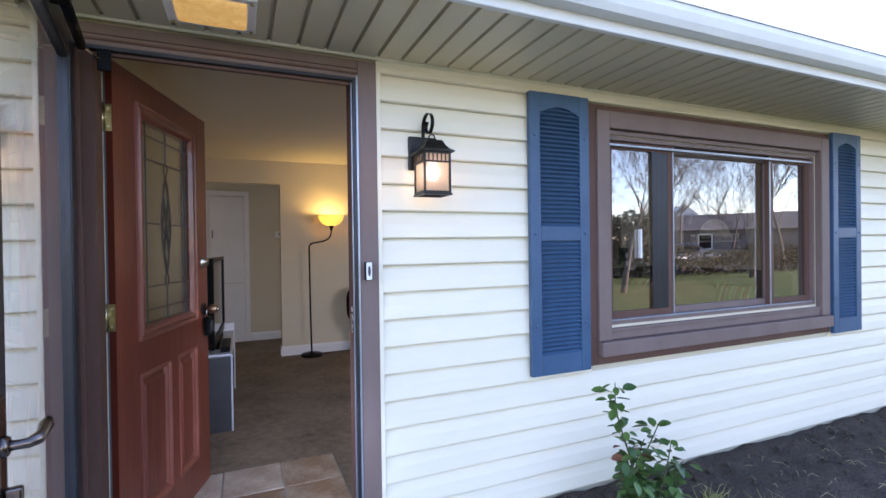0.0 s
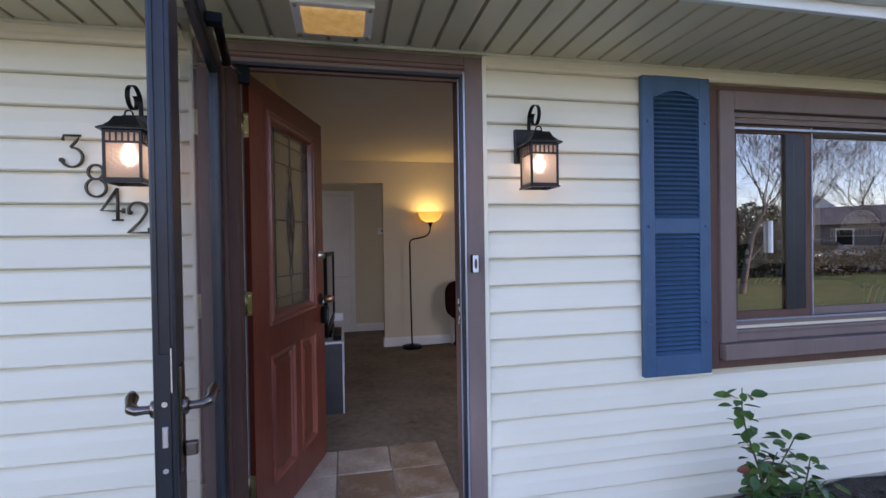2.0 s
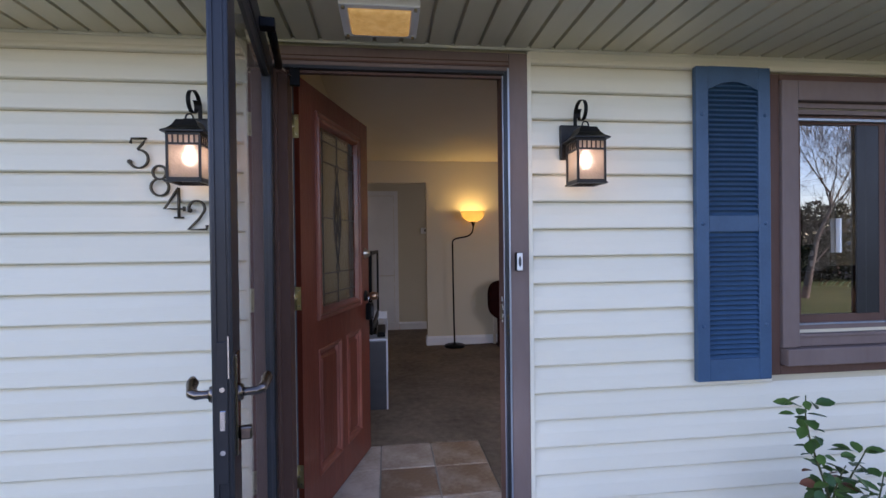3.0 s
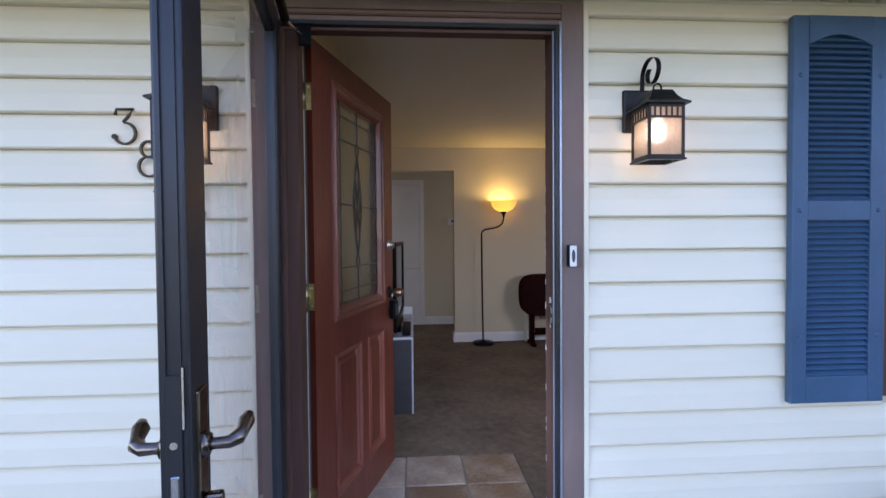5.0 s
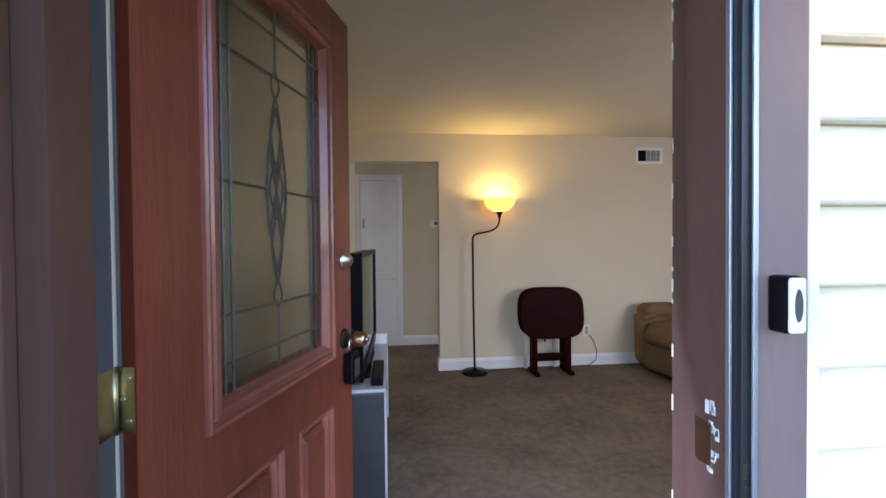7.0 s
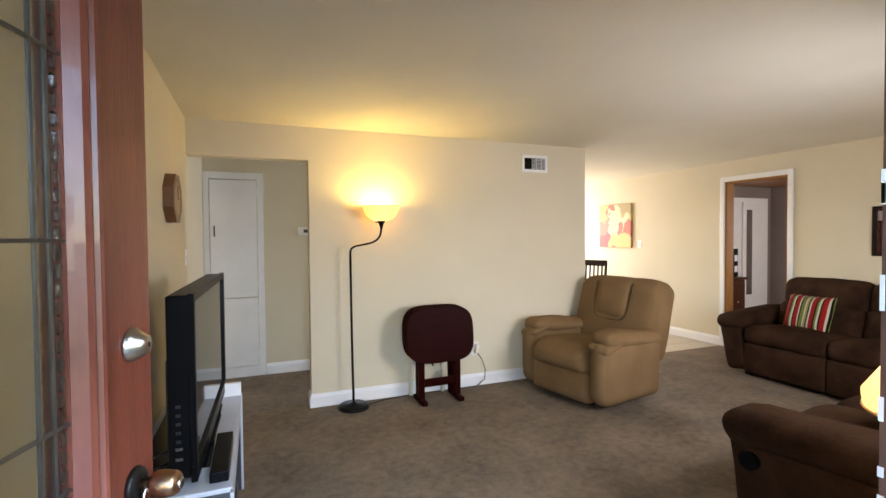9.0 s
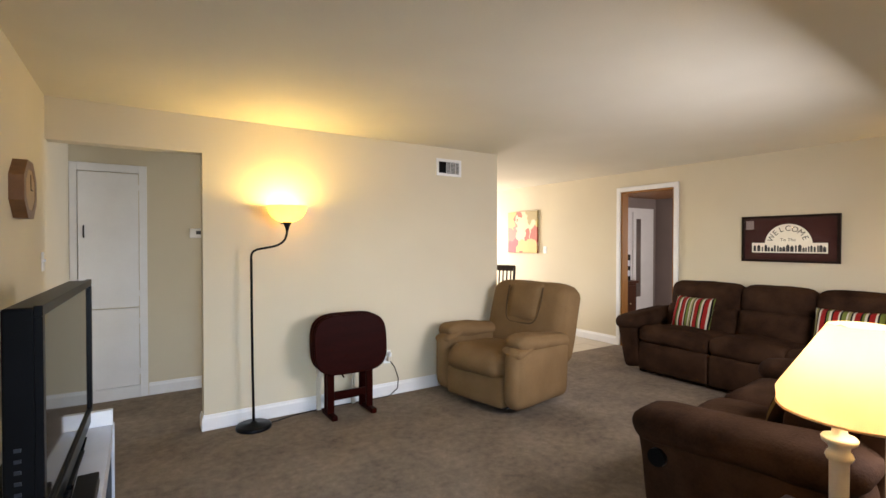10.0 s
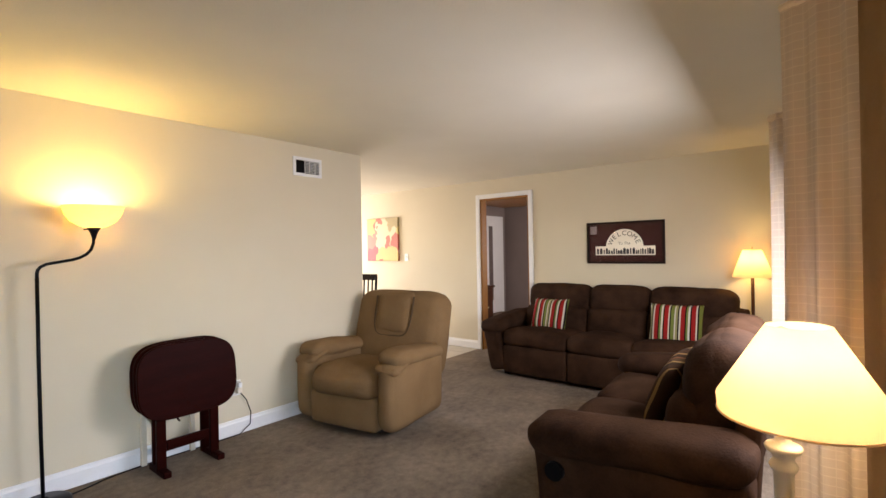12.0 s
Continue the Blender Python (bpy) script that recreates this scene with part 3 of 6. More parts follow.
v = [roof.verts.new(c) for c in ((-3.2, -0.66, 2.19), (12, -0.66, 2.19), (12, 4.2, 3.55), (-3.2, 4.2, 3.55), (-3.2, 9.2, 2.19), (12, 9.2, 2.19))]
roof.faces.new((v[0], v[1], v[2], v[3]))
roof.faces.new((v[3], v[2], v[5], v[4]))
bmesh.ops.solidify(roof, geom=roof.faces, thickness=-0.06)
setting("roof", roof, M_ROOF, "low grey shingle roof", "roof")
setting("wall_outer", boxes((-3.1, 0.0, -0.2, -3.0, 8.4, 2.3), (-3.0, 8.3, -0.2, 3.5, 8.4, 2.3), (3.5, 8.3, -0.2, 4.0, 8.4, 2.3), (5.8, 8.3, -0.2, 9.8, 8.4, 2.3), (9.8, 0.0, -0.2, 9.9, 2.0, 2.3), (7.5, 0.0, -0.2, 9.8, 0.1, 2.3)), M_SIDING, "cream outer house walls", "wall")

# ground
gr = bmesh.new()
box(gr, -400, -400, -0.9, 400, 400, -0.20)
setting("ground", gr, M_GRASS, "winter lawn reaching to the horizon", "lawn")
setting("pavement", boxes((-1.2, -2.6, -0.25, 1.55, -0.03, -0.15), (-0.4, -14, -0.25, 0.9, -2.6, -0.17), bevel=0.01), M_CONCRETE, "concrete stoop and front walk", "pavement")
setting("road", boxes((-120, -20, -0.3, 120, -14, -0.185)), M_ASPHALT, "asphalt street across the lawn", "road")
bed = bmesh.new()
NX, NY = 110, 26
rows_ = []
for j in range(NY + 1):
    row = []
    for i in range(NX + 1):
        x, y = 1.55 + 7.0 * i / NX, -1.30 + 1.285 * j / NY
        z = 0.03 - 0.20 * max(0.0, (-y - 0.5) / 0.8) ** 1.5 - 0.16 * max(0.0, (1.75 - x) / 0.2)
        z += 0.022 * noise.noise(Vector((x * 5, y * 5, 0))) + 0.013 * noise.noise(Vector((x * 17, y * 17, 3)))
        row.append(bed.verts.new((x, y, z)))
    rows_.append(row)
for j in range(NY):
    for i in range(NX):
        bed.faces.new((rows_[j][i], rows_[j][i + 1], rows_[j + 1][i + 1], rows_[j + 1][i]))
setting("garden_bed", bed, M_SOIL, "bare dark garden soil along the house", "soil")

strike = thing("strike_plate", "worn strike plate with chipped white paint on the jamb", "strike plate", pose(0.8848, 0.045, 0.935))
part("plate", one(-0.0015, -0.018, 0.0, 0.0, 0.018, 0.065, bevel=0.0005, seg=1), M_BRASS, strike)
for k in range(14):
    zz, yy = rng.uniform(-0.01, 0.09), rng.uniform(-0.034, -0.012)
    part("paint_chip", one(-0.0012, yy, zz, 0.0, yy + rng.uniform(0.004, 0.012), zz + rng.uniform(0.006, 0.02)), M_WHITE, strike)

for z in (0.262, 1.034, 1.777):
    setting("hinge_plate", one(-0.0042, 0.092, z - 0.05, -0.0010, 0.154, z + 0.05, bevel=0.0005, seg=1), M_BRASS, "tarnished brass hinge plate on the jamb", "hinge")


# ---- special materials ----
def stripes(name, bands):
    """Woven stripes across the local x axis; bands are (share, colour) over half a metre."""
    m = bpy.data.materials.new(name)
    m.use_nodes = True
    n, l = m.node_tree.nodes, m.node_tree.links
    p = n["Principled BSDF"]
    p.inputs["Roughness"].default_value = 0.85
    p.inputs["Specular IOR Level"].default_value = 0.1
    tc, sp, ma, fr, ramp = n.new("ShaderNodeTexCoord"), n.new("ShaderNodeSeparateXYZ"), n.new("ShaderNodeMath"), n.new("ShaderNodeMath"), n.new("ShaderNodeValToRGB")
    ma.operation, fr.operation = "MULTIPLY_ADD", "FRACT"
    ma.inputs[1].default_value, ma.inputs[2].default_value = 4.4, 0.5
    l.new(tc.outputs["Object"], sp.inputs[0])
    l.new(sp.outputs["X"], ma.inputs[0])
    l.new(ma.outputs[0], fr.inputs[0])
    l.new(fr.outputs[0], ramp.inputs[0])
    ramp.color_ramp.interpolation = "CONSTANT"
    e, x = ramp.color_ramp.elements, 0.0
    e[0].color = (*bands[0][1], 1)
    e.remove(e[1])
    for share, colour in bands:
        if x > 0:
            e.new(x).color = (*colour, 1)
        x += share
    nz, bp = n.new("ShaderNodeTexNoise"), n.new("ShaderNodeBump")
    nz.inputs["Scale"].default_value = 250
    bp.inputs["Strength"].default_value, bp.inputs["Distance"].default_value = 0.3, 0.005
    l.new(tc.outputs["Object"], nz.inputs["Vector"])
    l.new(nz.outputs[0], bp.inputs["Height"])
    l.new(bp.outputs[0], p.inputs["Normal"])
    l.new(ramp.outputs[0], p.inputs["Base Color"])
    return m


RED, GREEN, CREAM, DARK, SAGE = (0.24, 0.013, 0.010), (0.13, 0.15, 0.03), (0.50, 0.45, 0.34), (0.008, 0.005, 0.004), (0.24, 0.22, 0.09)
M_STRIPE = stripes("striped_cushion_cloth", [(0.07, CREAM), (0.05, DARK), (0.15, RED), (0.05, CREAM), (0.05, DARK), (0.13, GREEN), (0.04, CREAM), (0.08, SAGE), (0.05, DARK), (0.06, CREAM), (0.15, RED), (0.05, DARK), (0.07, GREEN)])
M_STRIPE_BROWN = stripes("brown_striped_cloth", [(0.22, (0.035, 0.015, 0.006)), (0.07, (0.20, 0.12, 0.04)), (0.18, (0.025, 0.011, 0.005)), (0.06, (0.12, 0.05, 0.02)), (0.2, (0.05, 0.024, 0.009)), (0.08, (0.22, 0.14, 0.05)), (0.19, (0.025, 0.012, 0.006))])


def painting_material():
    m = bpy.data.materials.new("abstract_oil_paint")
    m.use_nodes = True
    n, l = m.node_tree.nodes, m.node_tree.links
    p = n["Principled BSDF"]
    p.inputs["Roughness"].default_value = 0.6
    tc, nz, vo, mx, ramp = n.new("ShaderNodeTexCoord"), n.new("ShaderNodeTexNoise"), n.new("ShaderNodeTexVoronoi"), n.new("ShaderNodeMix"), n.new("ShaderNodeValToRGB")
    nz.inputs["Scale"].default_value, nz.inputs["Detail"].default_value = 5.5, 2
    mx.data_type, mx.inputs[0].default_value = "VECTOR", 0.22
    l.new(tc.outputs["Object"], nz.inputs["Vector"])
    l.new(tc.outputs["Object"], mx.inputs[4])
    l.new(nz.outputs[1], mx.inputs[5])
    vo.inputs["Scale"].default_value = 5.2
    l.new(mx.outputs[1], vo.inputs["Vector"])
    sp = n.new("ShaderNodeSeparateColor")
    l.new(vo.outputs["Color"], sp.inputs[0])
    l.new(sp.outputs[0], ramp.inputs[0])
    ramp.color_ramp.interpolation = "CONSTANT"
    e = ramp.color_ramp.elements
    e[0].color, e[1].color, e[1].position = (0.42, 0.10, 0.05, 1), (0.55, 0.16, 0.10, 1), 0.2
    for x, c in ((0.36, (0.55, 0.40, 0.12)), (0.52, (0.62, 0.48, 0.28)), (0.66, (0.30, 0.06, 0.05)), (0.78, (0.35, 0.26, 0.10)), (0.90, (0.60, 0.30, 0.22))):
        e.new(x).color = (*c, 1)
    l.new(ramp.outputs[0], p.inputs["Base Color"])
    return m


def curtain_material():
    m = bpy.data.materials.new("checked_sheer")
    m.use_nodes = True
    n, l = m.node_tree.nodes, m.node_tree.links
    p, out = n["Principled BSDF"], n["Material Output"]
    p.inputs["Roughness"].default_value = 0.9
    tr, mx, tc, nz, ramp, bk = n.new("ShaderNodeBsdfTranslucent"), n.new("ShaderNodeMixShader"), n.new("ShaderNodeUVMap"), n.new("ShaderNodeTexNoise"), n.new("ShaderNodeValToRGB"), n.new("ShaderNodeTexBrick")
    bk.offset = 0.0
    bk.inputs["Scale"].default_value = 1.0
    bk.inputs["Color1"].default_value = (0.62, 0.51, 0.40, 1)
    bk.inputs["Color2"].default_value = (0.595, 0.49, 0.385, 1)
    bk.inputs["Mortar"].default_value = (0.68, 0.575, 0.455, 1)
    bk.inputs["Mortar Size"].default_value = 0.0016
    bk.inputs["Brick Width"].default_value = 0.05
    bk.inputs["Row Height"].default_value = 0.024
    l.new(tc.outputs[0], bk.inputs["Vector"])
    l.new(bk.outputs[0], p.inputs["Base Color"])
    l.new(bk.outputs[0], tr.inputs["Color"])
    mx.inputs[0].default_value = 0.38
    l.new(p.outputs[0], mx.inputs[1])
    l.new(tr.outputs[0], mx.inputs[2])
    l.new(mx.outputs[0], out.inputs[0])
    return m


M_PAINTING = painting_material()
M_SHEER = curtain_material()


# ---- the front of the house ----
def front_door():
    d = thing("front_door", "red-brown wooden front door standing open with leaded glass", "door", pose(0.030, 0.15, 0.012, 0, 0, 73.5))
    W, H, T = 0.885, 1.98, 0.045
    gx0, gx1, gz0, gz1 = 0.165, 0.720, 0.915, 1.860
    leaf = bmesh.new()
    box(leaf, 0, 0, 0, gx0, T, H)
    box(leaf, gx1, 0, 0, W, T, H)
    box(leaf, gx0, 0, gz1, gx1, T, H)
    box(leaf, gx0, 0, 0, gx1, T, 0.18)
    box(leaf, gx0, 0, 0.76, gx1, T, gz0)
    box(leaf, 0.425, 0, 0.18, 0.515, T, 0.76)
    for x0, x1 in ((gx0, 0.425), (0.515, gx1)):
        box(leaf, x0, 0.019, 0.18, x1, T - 0.019, 0.76)
    part("door_leaf", leaf, M_DOOR, d)
    for x0, x1 in ((gx0, 0.425), (0.515, gx1)):
        bm = bmesh.new()
        moulding(bm, x0 - 0.004, 0.176, x1 + 0.004, 0.764, [(0, 0.001), (0.001, -0.006), (0.006, -0.008), (0.011, -0.003), (0.015, 0.003), (0.022, 0.005), (0.028, 0.012), (0.031, 0.0188)])
        part("panel_moulding", bm, M_MOULD, d)
        part("raised_panel", one(x0 + 0.036, 0.003, 0.216, x1 - 0.036, 0.03, 0.724, bevel=0.013, seg=1), M_DOOR, d)
    bm = bmesh.new()
    panel_frame(bm, gx0, gz0, gx1, gz1, 0.039, 0.012, T + 0.010)
    moulding(bm, gx0 - 0.014, gz0 - 0.014, gx1 + 0.014, gz1 + 0.014, [(0, 0.001), (0.0005, -0.009), (0.005, -0.013), (0.011, -0.011), (0.015, -0.005), (0.019, -0.003), (0.024, -0.010), (0.032, -0.013), (0.040, -0.008), (0.047, 0.003), (0.052, 0.0115)])
    lite = part("glass_frame", bm, M_MOULD, d, "moulded frame round the door glass")
    x0, x1, z0, z1 = gx0 + 0.038, gx1 - 0.038, gz0 + 0.038, gz1 - 0.038
    g = part("pane", one(x0, 0.018, z0, x1, 0.026, z1), M_LEADGLASS, lite, "textured leaded glass pane")
    # lead lines: borders, cross lines, the pointed ovals down the middle
    cx, cz = (x0 + x1) / 2, (z0 + z1) / 2
    came = bmesh.new()

    def bar(pts, r=0.0035):
        tube([(px, 0.015, pz) for px, pz in pts], r, 6, came)

    for xx in (x0 + 0.030, x0 + 0.058, x1 - 0.030, x1 - 0.058):
        bar([(xx, z0), (xx, z1)])
    for zz in (z0 + 0.060, z0 + 0.16, z1 - 0.060, z1 - 0.16):
        bar([(x0, zz), (x1, zz)])
    bar([(x0, cz), (cx - 0.05, cz)])
    bar([(cx + 0.05, cz), (x1, cz)])
    bar([(cx, z0), (cx, cz - 0.29)])
    bar([(cx, z1), (cx, cz + 0.29)])

    def oval(mz, half, w, shift=0.0):
        for s in (-1, 1):
            bar([(cx + shift + s * w * math.sin(math.pi * k / 12), mz - half + 2 * half * k / 12) for k in range(13)], 0.003)

    oval(cz, 0.20, 0.046)
    oval(cz, 0.07, 0.030)
    oval(cz + 0.115, 0.115, 0.026)
    oval(cz - 0.115, 0.115, 0.026)
    oval(cz, 0.13, 0.020, 0.022)
    oval(cz, 0.13, 0.020, -0.022)
    oval(cz + 0.255, 0.035, 0.018)
    oval(cz - 0.255, 0.035, 0.018)
    part("lead_lines", came, M_LEAD, lite, "grey lead lines in curved pattern")
    bev = bmesh.new()
    for xx in (x0 + 0.013, x1 - 0.013):
        for k in range(30):
            zz = z0 + 0.02 + k * (z1 - z0 - 0.04) / 30
            box(bev, xx - 0.006, 0.012, zz, xx + 0.006, 0.020, zz + 0.021, 0.003, 1)
    part("bevelled_border", bev, M_BEADGLASS, lite, "clear bevelled glass border beads")
    part("hinge_edge", one(-0.0015, 0.001, 0.0, 0.0, T - 0.001, H), M_DOOREDGE, d)
    for z in (0.25, 1.022, 1.765):
        hinge = part("hinge", boxes((-0.0030, 0.002, z - 0.05, -0.0016, 0.040, z + 0.05)), M_BRASS, d, "tarnished brass hinge")
        part("knuckle", tube([(-0.0095, 0.031, z - 0.052), (-0.0095, 0.031, z + 0.052)], 0.0058, 10), M_BRASS, hinge, smooth=True)
        screws = bmesh.new()
        for dz in (-0.033, 0, 0.033):
            tube([(-0.0030, 0.012 + 0.01 * (dz == 0), z + dz), (-0.0042, 0.012 + 0.01 * (dz == 0), z + dz)], 0.004, 8, screws)
        part("screw", screws, M_CHROME, hinge)
    # deadbolt and knob on the outer face
    lock = lathe([(0.0, 0.030), (0.012, 0.030), (0.016, 0.027), (0.026, 0.010), (0.031, 0.004), (0.031, 0.0), (0.0, 0.0)], 24)
    ob = part("deadbolt", lock, M_NICKEL, d, "satin nickel deadbolt", True)
    ob.matrix_basis = pose(0.822, 0, 1.200, 90, 0, 0)
    part("keyhole", one(-0.0015, -0.004, 0.0300, 0.0015, 0.004, 0.0312), M_BLACK, ob)
    part("knob_rose", lathe([(0.0, 0.012), (0.020, 0.012), (0.031, 0.008), (0.034, 0.0), (0.0, 0.0)], 24), M_IRON, d, "dark bronze rose", True).matrix_basis = pose(0.822, 0, 0.945, 90, 0, 0)
    knob = lathe([(0.0, 0.078), (0.012, 0.078), (0.0175, 0.076), (0.0215, 0.070), (0.0245, 0.048), (0.0240, 0.038), (0.017, 0.030), (0.012, 0.024), (0.012, 0.010), (0.0, 0.010)], 24)
    ob = part("door_knob", knob, M_COPPER, d, "worn copper-bronze door knob", True)
    ob.matrix_basis = pose(0.822, 0, 0.945, 90, 0, 0)
    part("lock_face", lathe([(0.0, 0.083), (0.006, 0.083), (0.010, 0.0815), (0.011, 0.078), (0.0, 0.078)], 16), M_CHROME, ob, "silver keyed lock face", True)
    part("keyhole", one(-0.001, -0.005, 0.0826, 0.001, 0.005, 0.0836), M_BLACK, ob)
    ob = part("inner_knob", lathe([(0.0, 0.062), (0.020, 0.061), (0.026, 0.054), (0.027, 0.040), (0.020, 0.030), (0.011, 0.022), (0.011, 0.008), (0.032, 0.006), (0.034, 0.0), (0.0, 0.0)], 20), M_BRASS, d, "", True)
    ob.matrix_basis = pose(0.822, T, 0.945, -90, 0, 0)
    part("latch_plate", boxes((W, 0.010, 0.915, W + 0.0015, 0.035, 0.975), (W, 0.010, 1.175, W + 0.0015, 0.035, 1.225)), M_BRASS, d, "brass latch plates")


front_door()


def lockbox():
    b = thing("key_lockbox", "black key lockbox hanging from the door knob", "lockbox", pose(0.270, 0.936, 0.815, 0, 0, 73.5))
    part("body", one(-0.03, -0.036, 0.0, 0.03, -0.002, 0.10, bevel=0.008), M_BLACK, b)
    part("shackle", tube([(-0.02, -0.018, 0.098)] + [(-0.02 * math.cos(a), -0.018, 0.125 + 0.02 * math.sin(a)) for a in [k * math.pi / 8 for k in range(9)]] + [(0.02, -0.018, 0.098)], 0.003, 8), M_CHROME, b, "steel shackle", True)
    part("dial", one(-0.02, -0.040, 0.02, 0.02, -0.036, 0.08, bevel=0.002), M_CHARCOAL, b)


lockbox()


def storm_door():
    d = thing("storm_door", "dark bronze full-glass storm door swung open", "door", pose(-0.050, -0.050, 0.02, 0, 0, -81.8))
    W, H, T = 0.960, 1.955, 0.019
    for x0, x1, z0, z1, nm in ((0, 0.085, 0, H, "hinge_stile"), (W - 0.088, W, 0, H, "latch_stile"), (0.085, W - 0.088, H - 0.08, H, "top_rail"), (0.085, W - 0.088, 0, 0.16, "bottom_rail")):
        part(nm, one(x0, -T, z0, x1, T, z1, bevel=0.004), M_STORM, d)
    seam = bmesh.new()
    box(seam, W, -T + 0.006, 0.0, W + 0.004, -T + 0.011, H)
    box(seam, W, T - 0.013, 0.0, W + 0.003, T - 0.009, H)
    part("edge_rib", seam, M_STORM, d)
    gf = bmesh.new()
    panel_frame(gf, 0.080, 0.155, W - 0.083, H - 0.075, 0.014, -0.014, 0.014)
    fr = part("glazing_bead", gf, M_STORM, d)
    p = part("pane", one(0.090, -0.002, 0.165, W - 0.093, 0.002, H - 0.085), M_STORMGLASS, fr)
    p.visible_shadow = False
    plate = part("mortise_plate", one(W, -0.010, 0.79, W + 0.0045, 0.010, 1.06, bevel=0.001, seg=1), M_STORM, d, "dark lock edge plate")
    for z in (0.850, 0.970):
        part("screw", tube([(W + 0.0040, 0, z), (W + 0.0062, 0, z)], 0.005, 10), M_CHROME, plate)
    part("latch_bolt", one(W, -0.006, 0.890, W + 0.006, 0.006, 0.930, bevel=0.002, seg=1), M_CHROME, plate, "steel latch bolt")
    strip = part("wear_strip", one(W + 0.0040, 0.0105, 0.99, W + 0.0050, 0.0130, 1.07), M_CHROME, plate)
    for s, nm in ((-1, "outer_lever"), (1, "inner_lever")):
        esc = one(W - 0.062, s * T - 0.004, 0.83, W - 0.022, s * T + 0.004, 1.03, bevel=0.003)
        h = part(nm, esc, M_PEWTER, d, "pewter bronze lever handle")
        x = W - 0.042
        prof = [(x, s * (T + 0.002), 0.950), (x, s * (T + 0.020), 0.950), (x, s * (T + 0.036), 0.950), (x - 0.010, s * (T + 0.046), 0.952), (x - 0.022, s * (T + 0.050), 0.956), (x - 0.040, s * (T + 0.052), 0.964), (x - 0.050, s * (T + 0.054), 0.972)]
        part("lever", tube(prof, [0.011, 0.008, 0.009, 0.011, 0.009, 0.012, 0.006], 12), M_PEWTER, h, "", True)
        part("rosette", tube([(x, s * T, 0.950), (x, s * (T + 0.012), 0.950)], [0.020, 0.015], 16), M_PEWTER, h, "", True)
    t = part("thumb_turn", boxes((W - 0.050, T + 0.004, 0.855, W - 0.034, T + 0.028, 0.882), bevel=0.004), M_PEWTER, d, "pewter bronze thumb turn")
    closer = part("closer_tube", tube([(0.10, T + 0.030, 1.905), (0.42, T + 0.030, 1.905)], 0.014, 12), M_BLACK, d, "black door closer", True)
    part("closer_rod", tube([(0.10, T + 0.030, 1.905), (0.02, T + 0.055, 1.905), (-0.03, T + 0.085, 1.905)], 0.005, 8), M_CHROME, closer)
    part("closer_bracket", boxes((0.41, T, 1.89, 0.45, T + 0.045, 1.92), (-0.02, T + 0.06, 1.87, 0.0, T + 0.10, 1.94), bevel=0.003), M_BLACK, closer)
    for z in (0.35, 1.03, 1.70):
        part("storm_hinge", boxes((-0.012, -T - 0.002, z - 0.04, 0.012, -T + 0.002, z + 0.04), bevel=0.001), M_STORM, d)


storm_door()



